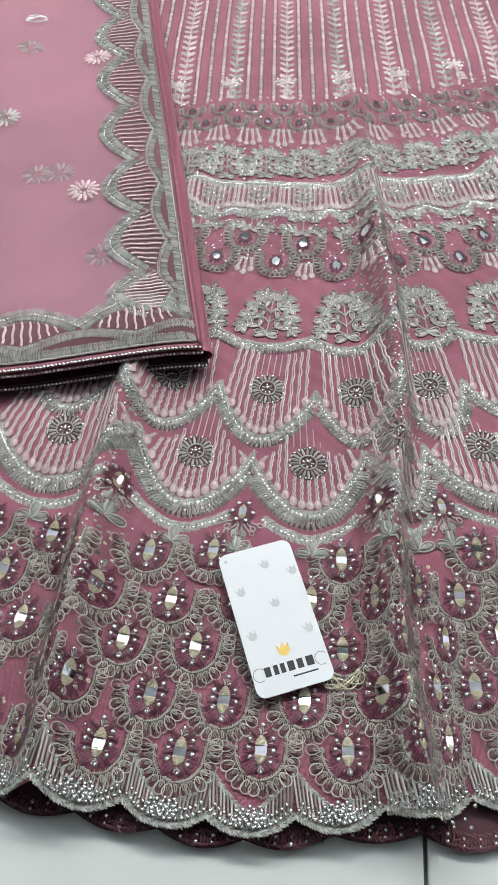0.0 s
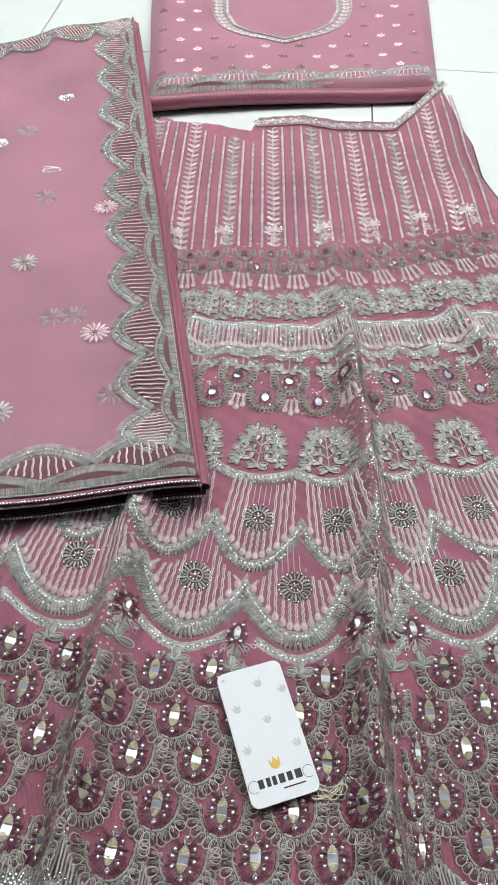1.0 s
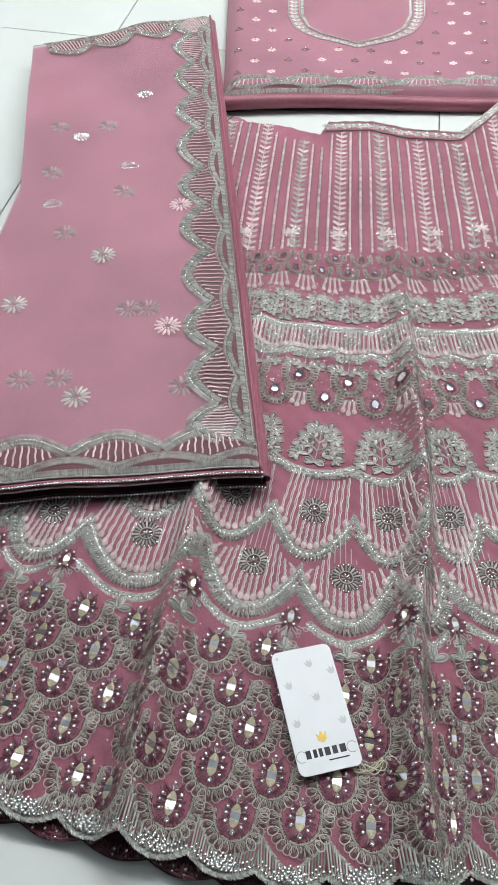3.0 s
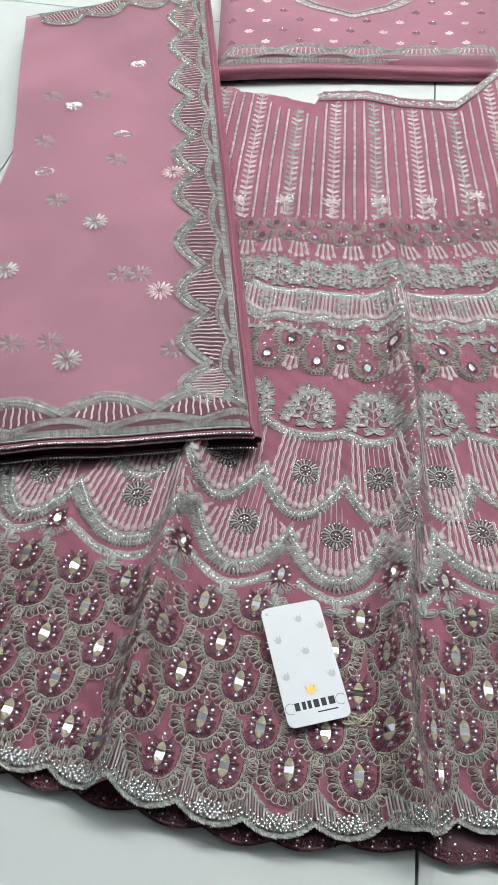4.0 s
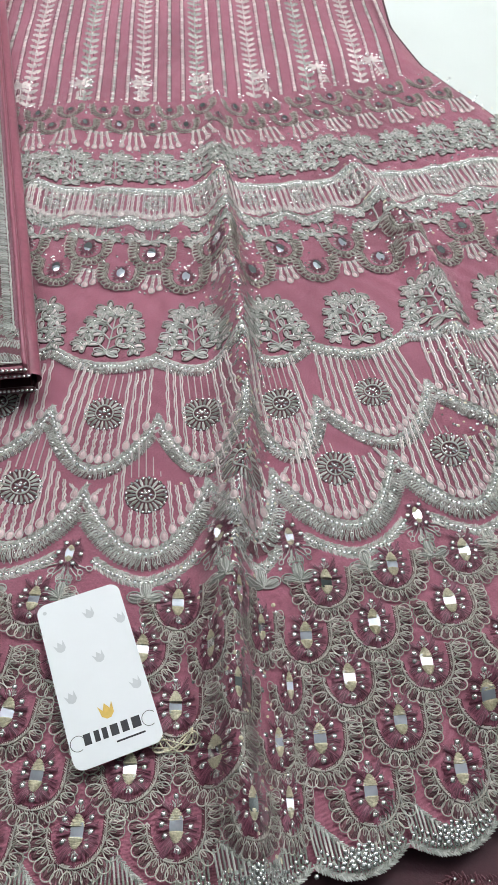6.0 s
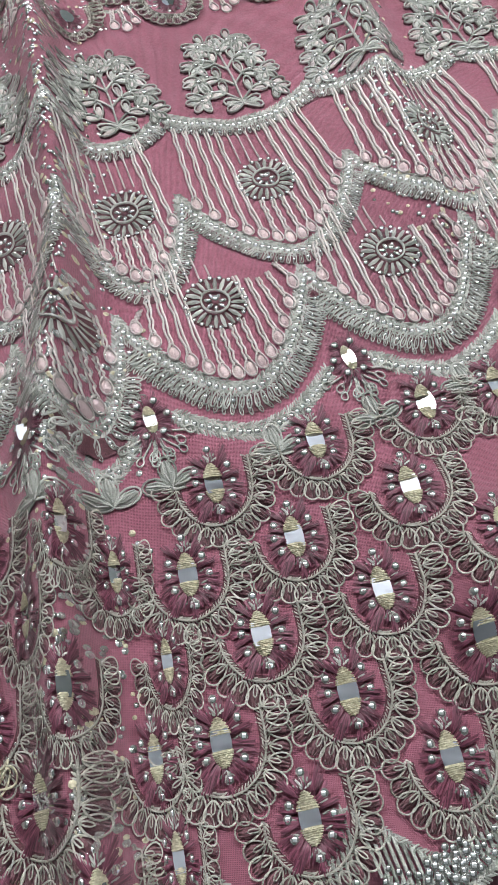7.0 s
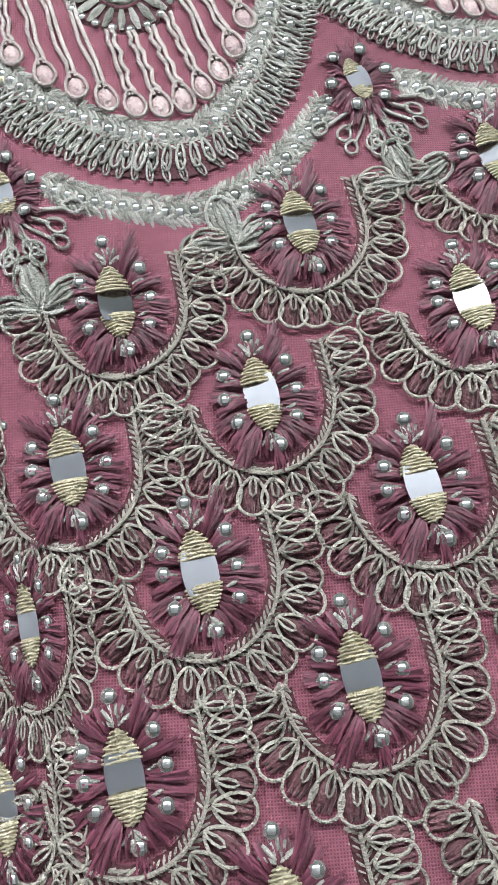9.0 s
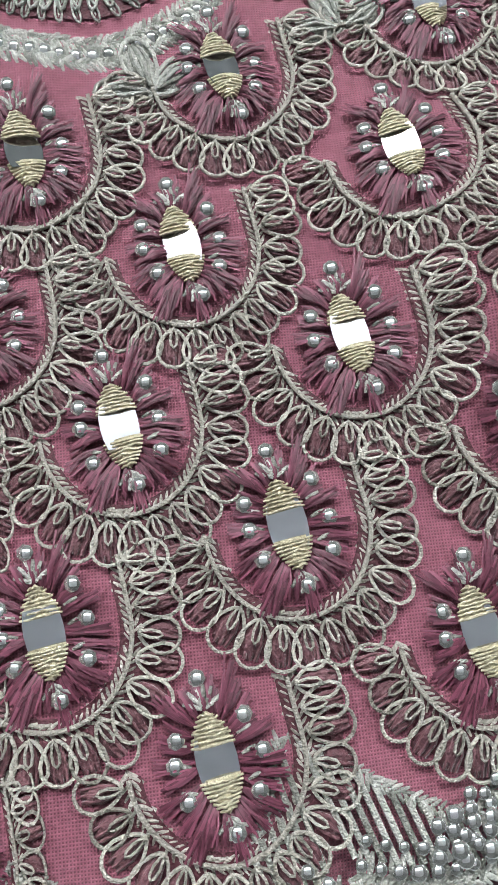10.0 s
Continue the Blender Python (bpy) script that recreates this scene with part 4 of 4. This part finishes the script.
waist_band()


def strewn(n, spread, material, name, piece, label):
    """Small sequins and stitches strewn over the dense tiers and along the folds."""
    out = []
    r = np.random.default_rng(21)
    while len(out) < n:
        if r.random() < spread:
            fold = (FOLD_A, FOLD_A, FOLD_B, FOLD_C)[int(r.integers(4))]
            P = np.array(fold)
            y = r.uniform(0.11, 0.74)
            if not P[0, 1] < y < P[-1, 1]:
                continue
            x = float(np.interp(y, P[:, 1], P[:, 0])) + r.normal(0, 0.013)
        else:
            x, v = r.uniform(-0.3, 0.4), r.uniform(0.54, 0.83)
            y = float(row_y(x, v))
        if on_skirt(x, y, 0.01):
            out.append(put_on(piece, x, y, r.random() * 6, 0.7 + 0.5 * r.random()))
    tagged(part(name, join(out), material, skirt, label, False), kind="stuff")


strewn(4200, 0.6, M_SEQUIN, "strewn_sequin", SEQ, "tiny sequins strewn over the net")
strewn(900, 0.9, M_GOLD, "gold_sequin", SEQ, "tiny gold sequins strewn over the net")


# ---- dupatta: folded veil ----
DO, DV, DU = np.array((-0.056, 0.420)), np.array((-0.318, 0.948)), np.array((-0.948, -0.318))
D_LONG, D_WIDE, SLANT = 1.07, 0.30, 0.40


def veil_xy(u, v):
    return DO[0] + DU[0] * u + DV[0] * v, DO[1] + DU[1] * u + DV[1] * v


def veil_z(u, v, base):
    edge = np.minimum(np.minimum(np.minimum(u / 0.02, (D_WIDE + 0.05 - u) / 0.05), np.minimum(v / 0.02, (D_LONG - SLANT * np.maximum(u, 0) - v) / 0.02)), 1)
    edge = np.sin(np.clip(edge, 0, 1) * np.pi / 2)
    return base - 0.007 * (1 - edge) + 0.006 * np.exp(-((u - 0.06) / 0.14) ** 2 - (v / 0.14) ** 2) + 0.0016 * np.sin(58 * u + 20 * v + 2.5 * np.sin(8 * v)) * np.sin(11 * v - 7 * u + 0.6) + 0.0022 * np.sin(14 * u + 6 * v) + 0.0018 * np.sin(9 * v - 21 * u + 1) + 0.001 * np.sin(40 * u + 3 * v)


def veil_left(v):
    return np.interp(v, (0, 0.1, 0.3, 0.5, 0.75, 0.94, 1.07), (0.42, 0.40, 0.315, 0.285, 0.30, 0.31, 0.33))


def veil_sheet(base, grow, n=110, m=60):
    s = np.linspace(0, 1, m)[None]
    v = -grow + (D_LONG - SLANT * 0.31 * s + 2 * grow) * np.linspace(0, 1, n)[:, None]
    u = -grow + (veil_left(v) + 2 * grow) * s
    X, Y = veil_xy(u, v + 0 * s)
    return grid_sheet(X, Y, veil_z(u, v + 0 * s, base))


def on_veil(g, u, v, rot=0.0, s=1.0, base=0.044, lift=0.0):
    """Lay a flat piece on the veil; its y runs along the veil's length."""
    V, F = xf(g, -u, v, rot, s)
    X, Y = veil_xy(-V[:, 0], V[:, 1])
    return np.c_[X, Y, V[:, 2] + veil_z(-V[:, 0], V[:, 1], base) + lift], F


veil = tagged(new("dupatta"), "folded sheer rose dupatta with scalloped silver border over the skirt", "dupatta")
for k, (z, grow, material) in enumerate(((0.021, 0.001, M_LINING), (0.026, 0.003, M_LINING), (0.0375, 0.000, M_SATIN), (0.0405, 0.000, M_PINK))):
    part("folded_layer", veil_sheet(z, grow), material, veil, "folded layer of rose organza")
part("top_layer", veil_sheet(0.044, 0.0), M_SHEER, veil, "sheer rose organza top layer")


def veil_edges():
    """Piped edges of the layers along the two near sides."""
    for z, grow in ((0.021, 0.001), (0.026, 0.004), (0.0385, 0.001), (0.044, 0.000)):
        u = np.r_[np.linspace(0.40, -grow, 90), np.full(120, -grow)]
        v = np.r_[np.full(90, -grow), np.linspace(-grow, D_LONG + grow, 120)]
        X, Y = veil_xy(u, v)
        Z = veil_z(u, v, z) + 0.001
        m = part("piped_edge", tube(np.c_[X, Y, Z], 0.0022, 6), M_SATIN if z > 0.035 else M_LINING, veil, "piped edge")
        ub = np.linspace(0.40, -grow, 130)
        xb, yb = veil_xy(ub, -grow - 0.0016)
        st = join([xf(SEQ, a, b, 0, 1.2, c) for a, b, c in zip(xb, yb, veil_z(ub, np.full(130, -grow), z) + 0.0018)])
        part("bead_trim", st, M_SEQUIN, m, "", False)


veil_edges()


def fold_roll():
    """The long fold that joins the upper layers to the lower ones."""
    v = np.linspace(0.0, D_LONG, 130)[:, None]
    a = np.linspace(-math.pi / 2, math.pi / 2, 9)[None]
    u = -0.010 * np.cos(a) + 0 * v
    X, Y = veil_xy(u, v + 0 * a)
    Z = veil_z(np.zeros_like(u), v + 0 * a, 0.033) + 0.0065 * np.sin(a)
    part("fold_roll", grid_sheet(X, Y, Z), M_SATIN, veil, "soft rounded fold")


fold_roll()


def veil_scallop(pitch, depth):
    """One scallop of the veil's lace: x along the border, y towards the veil's middle."""
    hw = pitch / 2
    xs = np.linspace(-hw, hw, 31)
    arch = np.c_[xs, depth * (1 - 0.44 * np.abs(xs / hw) ** 1.7)]
    sil = [along(arch, BIG, 0.0024, 0.15, -0.0056, 0.07, 0.85), along(arch, BIG, 0.0024, 0.3, 0.0020, 0.07, 0.7),
           chain(arch + (0, -0.0016), 0.0014, 0.0006, 0.5), chain(arch + (0, -0.0100), 0.0014, 0.0006, 0.5)]
    base = np.c_[xs, 0.012 + 0.010 * np.abs(np.sin(xs / hw * np.pi / 2))]
    sil += [chain(base, 0.0014, 0.0007, 0.55), along(base, BIG, 0.0024, -0.2, -0.0050, 0.08, 0.72),
            along(np.c_[xs, np.full(31, 0.005)], BIG, 0.0022, 0.3, 0, 0.1, 0.75), braid(np.c_[xs, np.full(31, 0.0010)], 0.0006, 0.0004)]
    pale = []
    for q in np.linspace(-0.80, 0.80, 11):
        x = q * hw
        y0, y1 = 0.014 + 0.010 * abs(math.sin(q * math.pi / 2)), depth * (1 - 0.44 * abs(q) ** 1.7) - 0.011
        if y1 - y0 > 0.004:
            pale.append(tube(np.c_[np.linspace(x, x * 0.9, 6) + 0.0005 * np.sin(np.arange(6) * 2), np.linspace(y0, y1, 6), np.full(6, 0.0008)], 0.0012, 4))
    return join(sil), join(pale), along(arch, SEQ, 0.003, 0, -0.0012, 0.1, 1.0)


def lace(pitch, depth, frames, label):
    a, b, c = veil_scallop(pitch, depth)
    hw = pitch / 2
    xs = np.linspace(-hw, hw, 25)[None]
    q = np.linspace(0, 1, 7)[:, None]
    bed = grid_sheet(xs + 0 * q, q * (depth * (1 - 0.44 * np.abs(xs / hw) ** 1.7)), 0 * q + 0 * xs + 0.0004)
    for u, v, rot in frames:
        m = part("lace_scallop", on_veil(a, u, v, rot), M_SILVER, veil, label)
        part("lace_bed", on_veil(bed, u, v, rot), M_BED, m, "dark rose net under the lace")
        part("strand_work", on_veil(b, u, v, rot), M_SILVER_PINK, m, "pale thread strands")
        part("stone_trim", on_veil(c, u, v, rot), M_SEQUIN, m, "", False)


CUSPS = (0.034, 0.085, 0.165, 0.250, 0.350, 0.452, 0.550, 0.660, 0.765, 0.870, 0.970, 1.050)
for a, b in zip(CUSPS, CUSPS[1:]):
    lace(b - a, 0.063, [(0.004, (a + b) / 2, math.pi / 2)], "scalloped silver lace along the long edge")
lace(0.092, 0.052, [((k + 0.5) * 0.092 + 0.003, 0.003, 0) for k in range(4)], "scalloped silver lace along the short edge")
lace(0.072, 0.064, [((k + 0.5) * 0.072 + 0.008, D_LONG - SLANT * ((k + 0.5) * 0.072 + 0.008) - 0.004, math.pi + math.atan(SLANT)) for k in range(4)], "scalloped silver lace along the far edge")


def daisy_pattern(petals=14, r=0.0145):
    out = [xf(dome(0.0016, 0.0048, 0.0012, 6, 1), r * 0.62 * math.cos(a), r * 0.62 * math.sin(a), a - math.pi / 2, r / 0.0145) for a in np.arange(petals) * 2 * math.pi / petals]
    out += [xf(SEQ, r * 0.26 * math.cos(a), r * 0.26 * math.sin(a), 0, 1.1) for a in np.arange(7) * 0.9]
    return join(out)


DAISY, DAISY_S = daisy_pattern(), daisy_pattern(12, 0.012)
PAISLEY = join([xf(STITCH, 0.010 * math.cos(a) * (1 - 0.3 * math.sin(a)), 0.006 * math.sin(a), a, 0.9) for a in np.arange(16) * 0.393]
               + [xf(SEQ, 0.003 * i - 0.006, 0.001 * i, 0, 1.2) for i in range(5)])


def veil_uv(x, y):
    d = np.array((x, y)) - DO
    return float(d @ DU), float(d @ DV)


VEIL_FLOWERS = ((-0.410, 1.104, DAISY_S, M_SEQUIN), (-0.456, 0.950, DAISY_S, M_SEQUIN), (-0.363, 0.899, PAISLEY, M_SEQUIN), (-0.430, 0.783, PAISLEY, M_SEQUIN),
                (-0.325, 0.697, DAISY, M_SILVER), (-0.394, 0.587, DAISY, M_SILVER), (-0.207, 0.593, DAISY, M_SILVER_PINK), (-0.266, 0.464, DAISY, M_SILVER),
                (-0.266, 0.831, DAISY, M_SILVER_PINK))
VEIL_GHOSTS = ((-0.391, 0.733), (-0.431, 0.996), (-0.348, 0.838), (-0.261, 0.612), (-0.335, 0.476), (-0.297, 0.489), (-0.163, 0.506), (-0.496, 0.967), (-0.459, 0.851), (-0.24, 0.618))
for x, y, g, material in VEIL_FLOWERS:
    u, v = veil_uv(x, y)
    part("flower_motif", on_veil(g, u, v, 0.3, 1.2), material, veil, "silver beaded flower on the veil")
for x, y in VEIL_GHOSTS:
    u, v = veil_uv(x, y)
    part("lower_flower", on_veil(DAISY, u, v, 0.8, 1.2, 0.0415), M_SILVER, veil, "flower on the layer below, seen through the sheer cloth")


# ---- blouse piece ----
B_CORNERS = ((-0.300, 1.172), (0.160, 1.325), (0.132, 1.785), (-0.412, 1.628))
B_WIDE, B_LONG = 0.48, 0.52


def top_xy(u, v):
    a, b = u / B_WIDE, v / B_LONG
    w = ((1 - a) * (1 - b), a * (1 - b), a * b, (1 - a) * b)
    return tuple(sum(k * c[i] for k, c in zip(w, B_CORNERS)) for i in (0, 1))


def top_z(u, v, base):
    edge = np.minimum(np.minimum(u / 0.025, (B_WIDE - u) / 0.025), np.minimum(v / 0.02 + 0.05, (B_LONG - v) / 0.02))
    edge = np.sin(np.clip(edge, 0, 1) * np.pi / 2)
    return base * (0.35 + 0.65 * edge) + 0.0025 * np.sin(9 * u + 7 * v) + 0.0015 * np.sin(19 * u - 13 * v)


def top_sheet(base, lo, hi, n=70, m=80):
    v = np.linspace(lo, hi, n)[:, None]
    u = np.linspace(0, B_WIDE, m)[None]
    X, Y = top_xy(u + 0 * v, v + 0.004 * np.sin(12 * u))
    return grid_sheet(X, Y, top_z(u + 0 * v, v + 0 * u, base))


def on_top(g, u, v, rot=0.0, s=1.0, lift=0.0):
    V, F = xf(g, u, v, rot, s)
    X, Y = top_xy(V[:, 0], V[:, 1])
    return np.c_[X, Y, V[:, 2] + top_z(V[:, 0], V[:, 1], 0.032) + lift], F


blouse = tagged(new("blouse_piece"), "folded rose blouse piece with small flowers and an embroidered neckline", "blouse")
part("back_layer", top_sheet(0.016, -0.022, B_LONG - 0.005), M_LINING, blouse, "maroon rose layer folded beneath")
part("front_layer", top_sheet(0.032, 0, B_LONG), M_BLOUSE, blouse, "plain rose cloth face")
u = np.linspace(0.0, B_WIDE, 120)
roll_x, roll_y = top_xy(u, -0.012 + 0.006 * np.sin(10 * u))
part("folded_edge", tube(np.c_[roll_x, roll_y, 0.014 + 0.003 * np.sin(8 * u + 1)], 0.012, 12), M_SATIN, blouse, "soft rolled rose edge")
BA1, BP1, BS1 = veil_scallop(0.096, 0.050)
for k in range(5):
    m = part("lace_scallop", on_top(BA1, (k + 0.5) * 0.096, 0.002), M_SILVER, blouse, "scalloped silver lace along the fold")
    part("strand_work", on_top(BP1, (k + 0.5) * 0.096, 0.002), M_SILVER_PINK, m)
    part("stone_trim", on_top(BS1, (k + 0.5) * 0.096, 0.002), M_SEQUIN, m, "", False)
FLOWER = join([xf(leaf(0.0068, 0.0048), 0.0045 * math.cos(a), 0.0045 * math.sin(a), a - math.pi / 2) for a in np.arange(6) * 1.047])
HEART = xf(CRYSTAL, 0, 0, 0, 1.1)


def neck_path():
    side = resample(np.array(((0, 0.190), (0.030, 0.213), (0.060, 0.236), (0.085, 0.275), (0.098, 0.340), (0.098, 0.515))), 0.005)
    return np.concatenate([side[::-1] * (-1, 1), side[1:]]) + (0.222, 0)


NP = neck_path()
NP = NP[NP[:, 1] < B_LONG - 0.004]
m = part("neckline", on_top(join([braid(resample(NP, 0.0015), 0.0008, 0.0006), along(NP, STITCH, 0.0022, 0.2, 0.0045, 0.1, 0.9)]), 0, 0), M_SILVER, blouse, "silver embroidered neckline")
NB = NP + np.c_[np.sign(NP[:, 0] - 0.222) * np.clip((NP[:, 1] - 0.2) * 0.1, 0, 0.010), -np.clip(0.36 - NP[:, 1], 0, 0.1) * 0.1]
for p in resample(NB, 0.0185):
    f = part("neck_flower", on_top(FLOWER, p[0], p[1], 0, 1.1), M_SILVER, m)
NPO = resample(NB * 2 - NP, 0.002)
part("neck_edge", on_top(braid(NPO, 0.0007, 0.0005), 0, 0), M_SILVER, m)
for r in range(9):
    for c in range(9):
        fu = 0.022 + c * 0.056 + (0.028 if r % 2 else 0)
        fv = 0.068 + r * 0.047
        near = np.min(np.hypot(NP[:, 0] - fu, NP[:, 1] - fv))
        inside = abs(fu - 0.222) < 0.098 and fv > np.interp(abs(fu - 0.222), (0, 0.03, 0.06, 0.085, 0.098), (0.19, 0.213, 0.236, 0.275, 0.34)) - 0.01
        if fu < B_WIDE - 0.02 and fv < B_LONG - 0.02 and near > 0.030 and not inside:
            f = part("flower_motif", on_top(FLOWER, fu, fv, RNG.random(), 1.05), M_SILVER_PINK if (r + c) % 2 else M_MAUVE, blouse, "small thread flower")
            part("stone", on_top(HEART, fu, fv), M_SEQUIN, f, "", False)


# ---- hang tag ----
def build_card():
    w, h, r, t = 0.0510, 0.1000, 0.006, 0.0009
    corner = []
    for cx, cy, a0 in ((w / 2 - r, h / 2 - r, 0), (-w / 2 + r, h / 2 - r, 90), (-w / 2 + r, -h / 2 + r, 180), (w / 2 - r, -h / 2 + r, 270)):
        corner += [(cx + r * math.cos(math.radians(a0 + k * 15)), cy + r * math.sin(math.radians(a0 + k * 15))) for k in range(7)]
    bm = bmesh.new()
    bm.faces.new([bm.verts.new((x, y, 0)) for x, y in corner])
    ext = bmesh.ops.extrude_face_region(bm, geom=bm.faces[:])
    for v in ext["geom"]:
        if isinstance(v, bmesh.types.BMVert):
            v.co.z += t
    bmesh.ops.recalc_face_normals(bm, faces=bm.faces[:])
    card = new("hang_tag")
    bm_object("card", bm, M_CARD, card)
    z = t + 0.00008

    def flat(name, pts, material, lift=0.0):
        b = bmesh.new()
        b.faces.new([b.verts.new((x, y, z + lift)) for x, y in pts])
        return bm_object(name, b, material, card)

    def tulip(x, y, s, material, turn=0.0):
        pts = [(-0.5, 0.5), (-0.25, 0.1), (0, 0.55), (0.25, 0.1), (0.5, 0.5), (0.42, -0.25), (0.15, -0.5), (-0.15, -0.5), (-0.42, -0.25)]
        c, d = math.cos(turn), math.sin(turn)
        # a notched cup shape in three leaves
        for q in (pts[0:2] + pts[7:9], [pts[1], pts[2], pts[3], pts[6], pts[7]][::-1], [pts[3], pts[4], pts[5], pts[6]][::-1]):
            flat("printed_mark", [(x + s * (c * a - d * b), y + s * (d * a + c * b)) for a, b in q], material)

    for x, y in ((0.004, 0.036), (-0.017, 0.021), (0.021, 0.027), (0.003, 0.008), (-0.018, -0.010), (0.019, -0.014)):
        tulip(x, y, 0.0065, M_GREY, 0.3)
    tulip(-0.001, -0.0235, 0.0085, M_FOIL, 0.1)
    # the printed word as plain bars
    for x, wd in ((-0.0150, 0.0040), (-0.0095, 0.0030), (-0.0050, 0.0030), (0.0005, 0.0044), (0.0065, 0.0040), (0.0130, 0.0050)):
        flat("printed_bar", [(x - wd / 2, -0.0380), (x + wd / 2, -0.0380), (x + wd / 2, -0.0318), (x - wd / 2, -0.0318)], M_INK)
    flat("printed_line", [(0.000, -0.0422), (0.0165, -0.0422), (0.0165, -0.0412), (0.000, -0.0412)], M_INK)
    for sg in (-1, 1):
        a = np.linspace(0.6, 5.2, 22)
        ring = [(sg * 0.0205 + 0.0042 * math.cos(q), -0.0355 + 0.0042 * math.sin(q)) for q in a]
        part("printed_swirl", tube(np.c_[ring, np.full(22, z)], 0.00022, 4, False, 0.2), M_INK, card)
    hole = np.linspace(0, 2 * np.pi, 12, endpoint=False)
    flat("punched_hole", [(-0.021 + 0.0012 * math.cos(q), 0.0445 + 0.0012 * math.sin(q)) for q in hole], M_GREY, 0.00003)
    card.matrix_basis = pose(0.0385, 0.2150, 0.0240, 2.5, 0, math.degrees(math.atan2(0.0225, 0.045)))
    return tagged(card, "white rounded paper hang tag with printed marks on the skirt", "hang tag")


build_card()


def gold_tie():
    """Loose loops of the gold thread that held the tag."""
    q = np.linspace(0, 1, 60)
    cords = []
    for k, (w, h, tilt) in enumerate(((0.013, 0.0035, 0.35), (0.010, 0.005, 0.1), (0.012, 0.0025, 0.6))):
        a = q * 2 * math.pi * 1.4 + k
        cords.append(put_on(xf(tube(np.c_[w * np.cos(a), h * np.sin(2 * a + k), 0.003 + 0.001 * np.sin(3 * a)], 0.00045, 5), rot=tilt), 0.089, 0.182))
    tie = part("gold_tie", join(cords), M_GOLD)
    tagged(tie, "loose gold thread tie lying beside the hang tag", "thread tie")


gold_tie()


# ---- floor tiles, last ----
def build_tiles():
    size, ang = 0.612, math.radians(4.6)
    ox, oy = 0.1495, 0.075
    c, d = math.cos(ang), math.sin(ang)
    # phase of the joints across the tile rows
    ph = (-d * (0.24 - ox) + c * (1.435 - oy)) % size
    bm = slab(0.0012, size - 0.0012, 0.0012, size - 0.0012, -0.008, 0.0, 0.0008)
    me = bpy.data.meshes.new("tile")
    bm.to_mesh(me)
    bm.free()
    me.materials.append(M_TILE)
    for i in range(-5, 5):
        for j in range(-5, 7):
            lx, ly = i * size, j * size + ph
            x, y = ox + c * lx - d * ly, oy + d * lx + c * ly
            if ROOM[0] - 0.5 < x < ROOM[1] and ROOM[2] - 0.5 < y < ROOM[3]:
                t = new("tile", me)
                t.parent = floor
                t.matrix_basis = pose(x, y, 0, 0, 0, math.degrees(ang))


build_tiles()
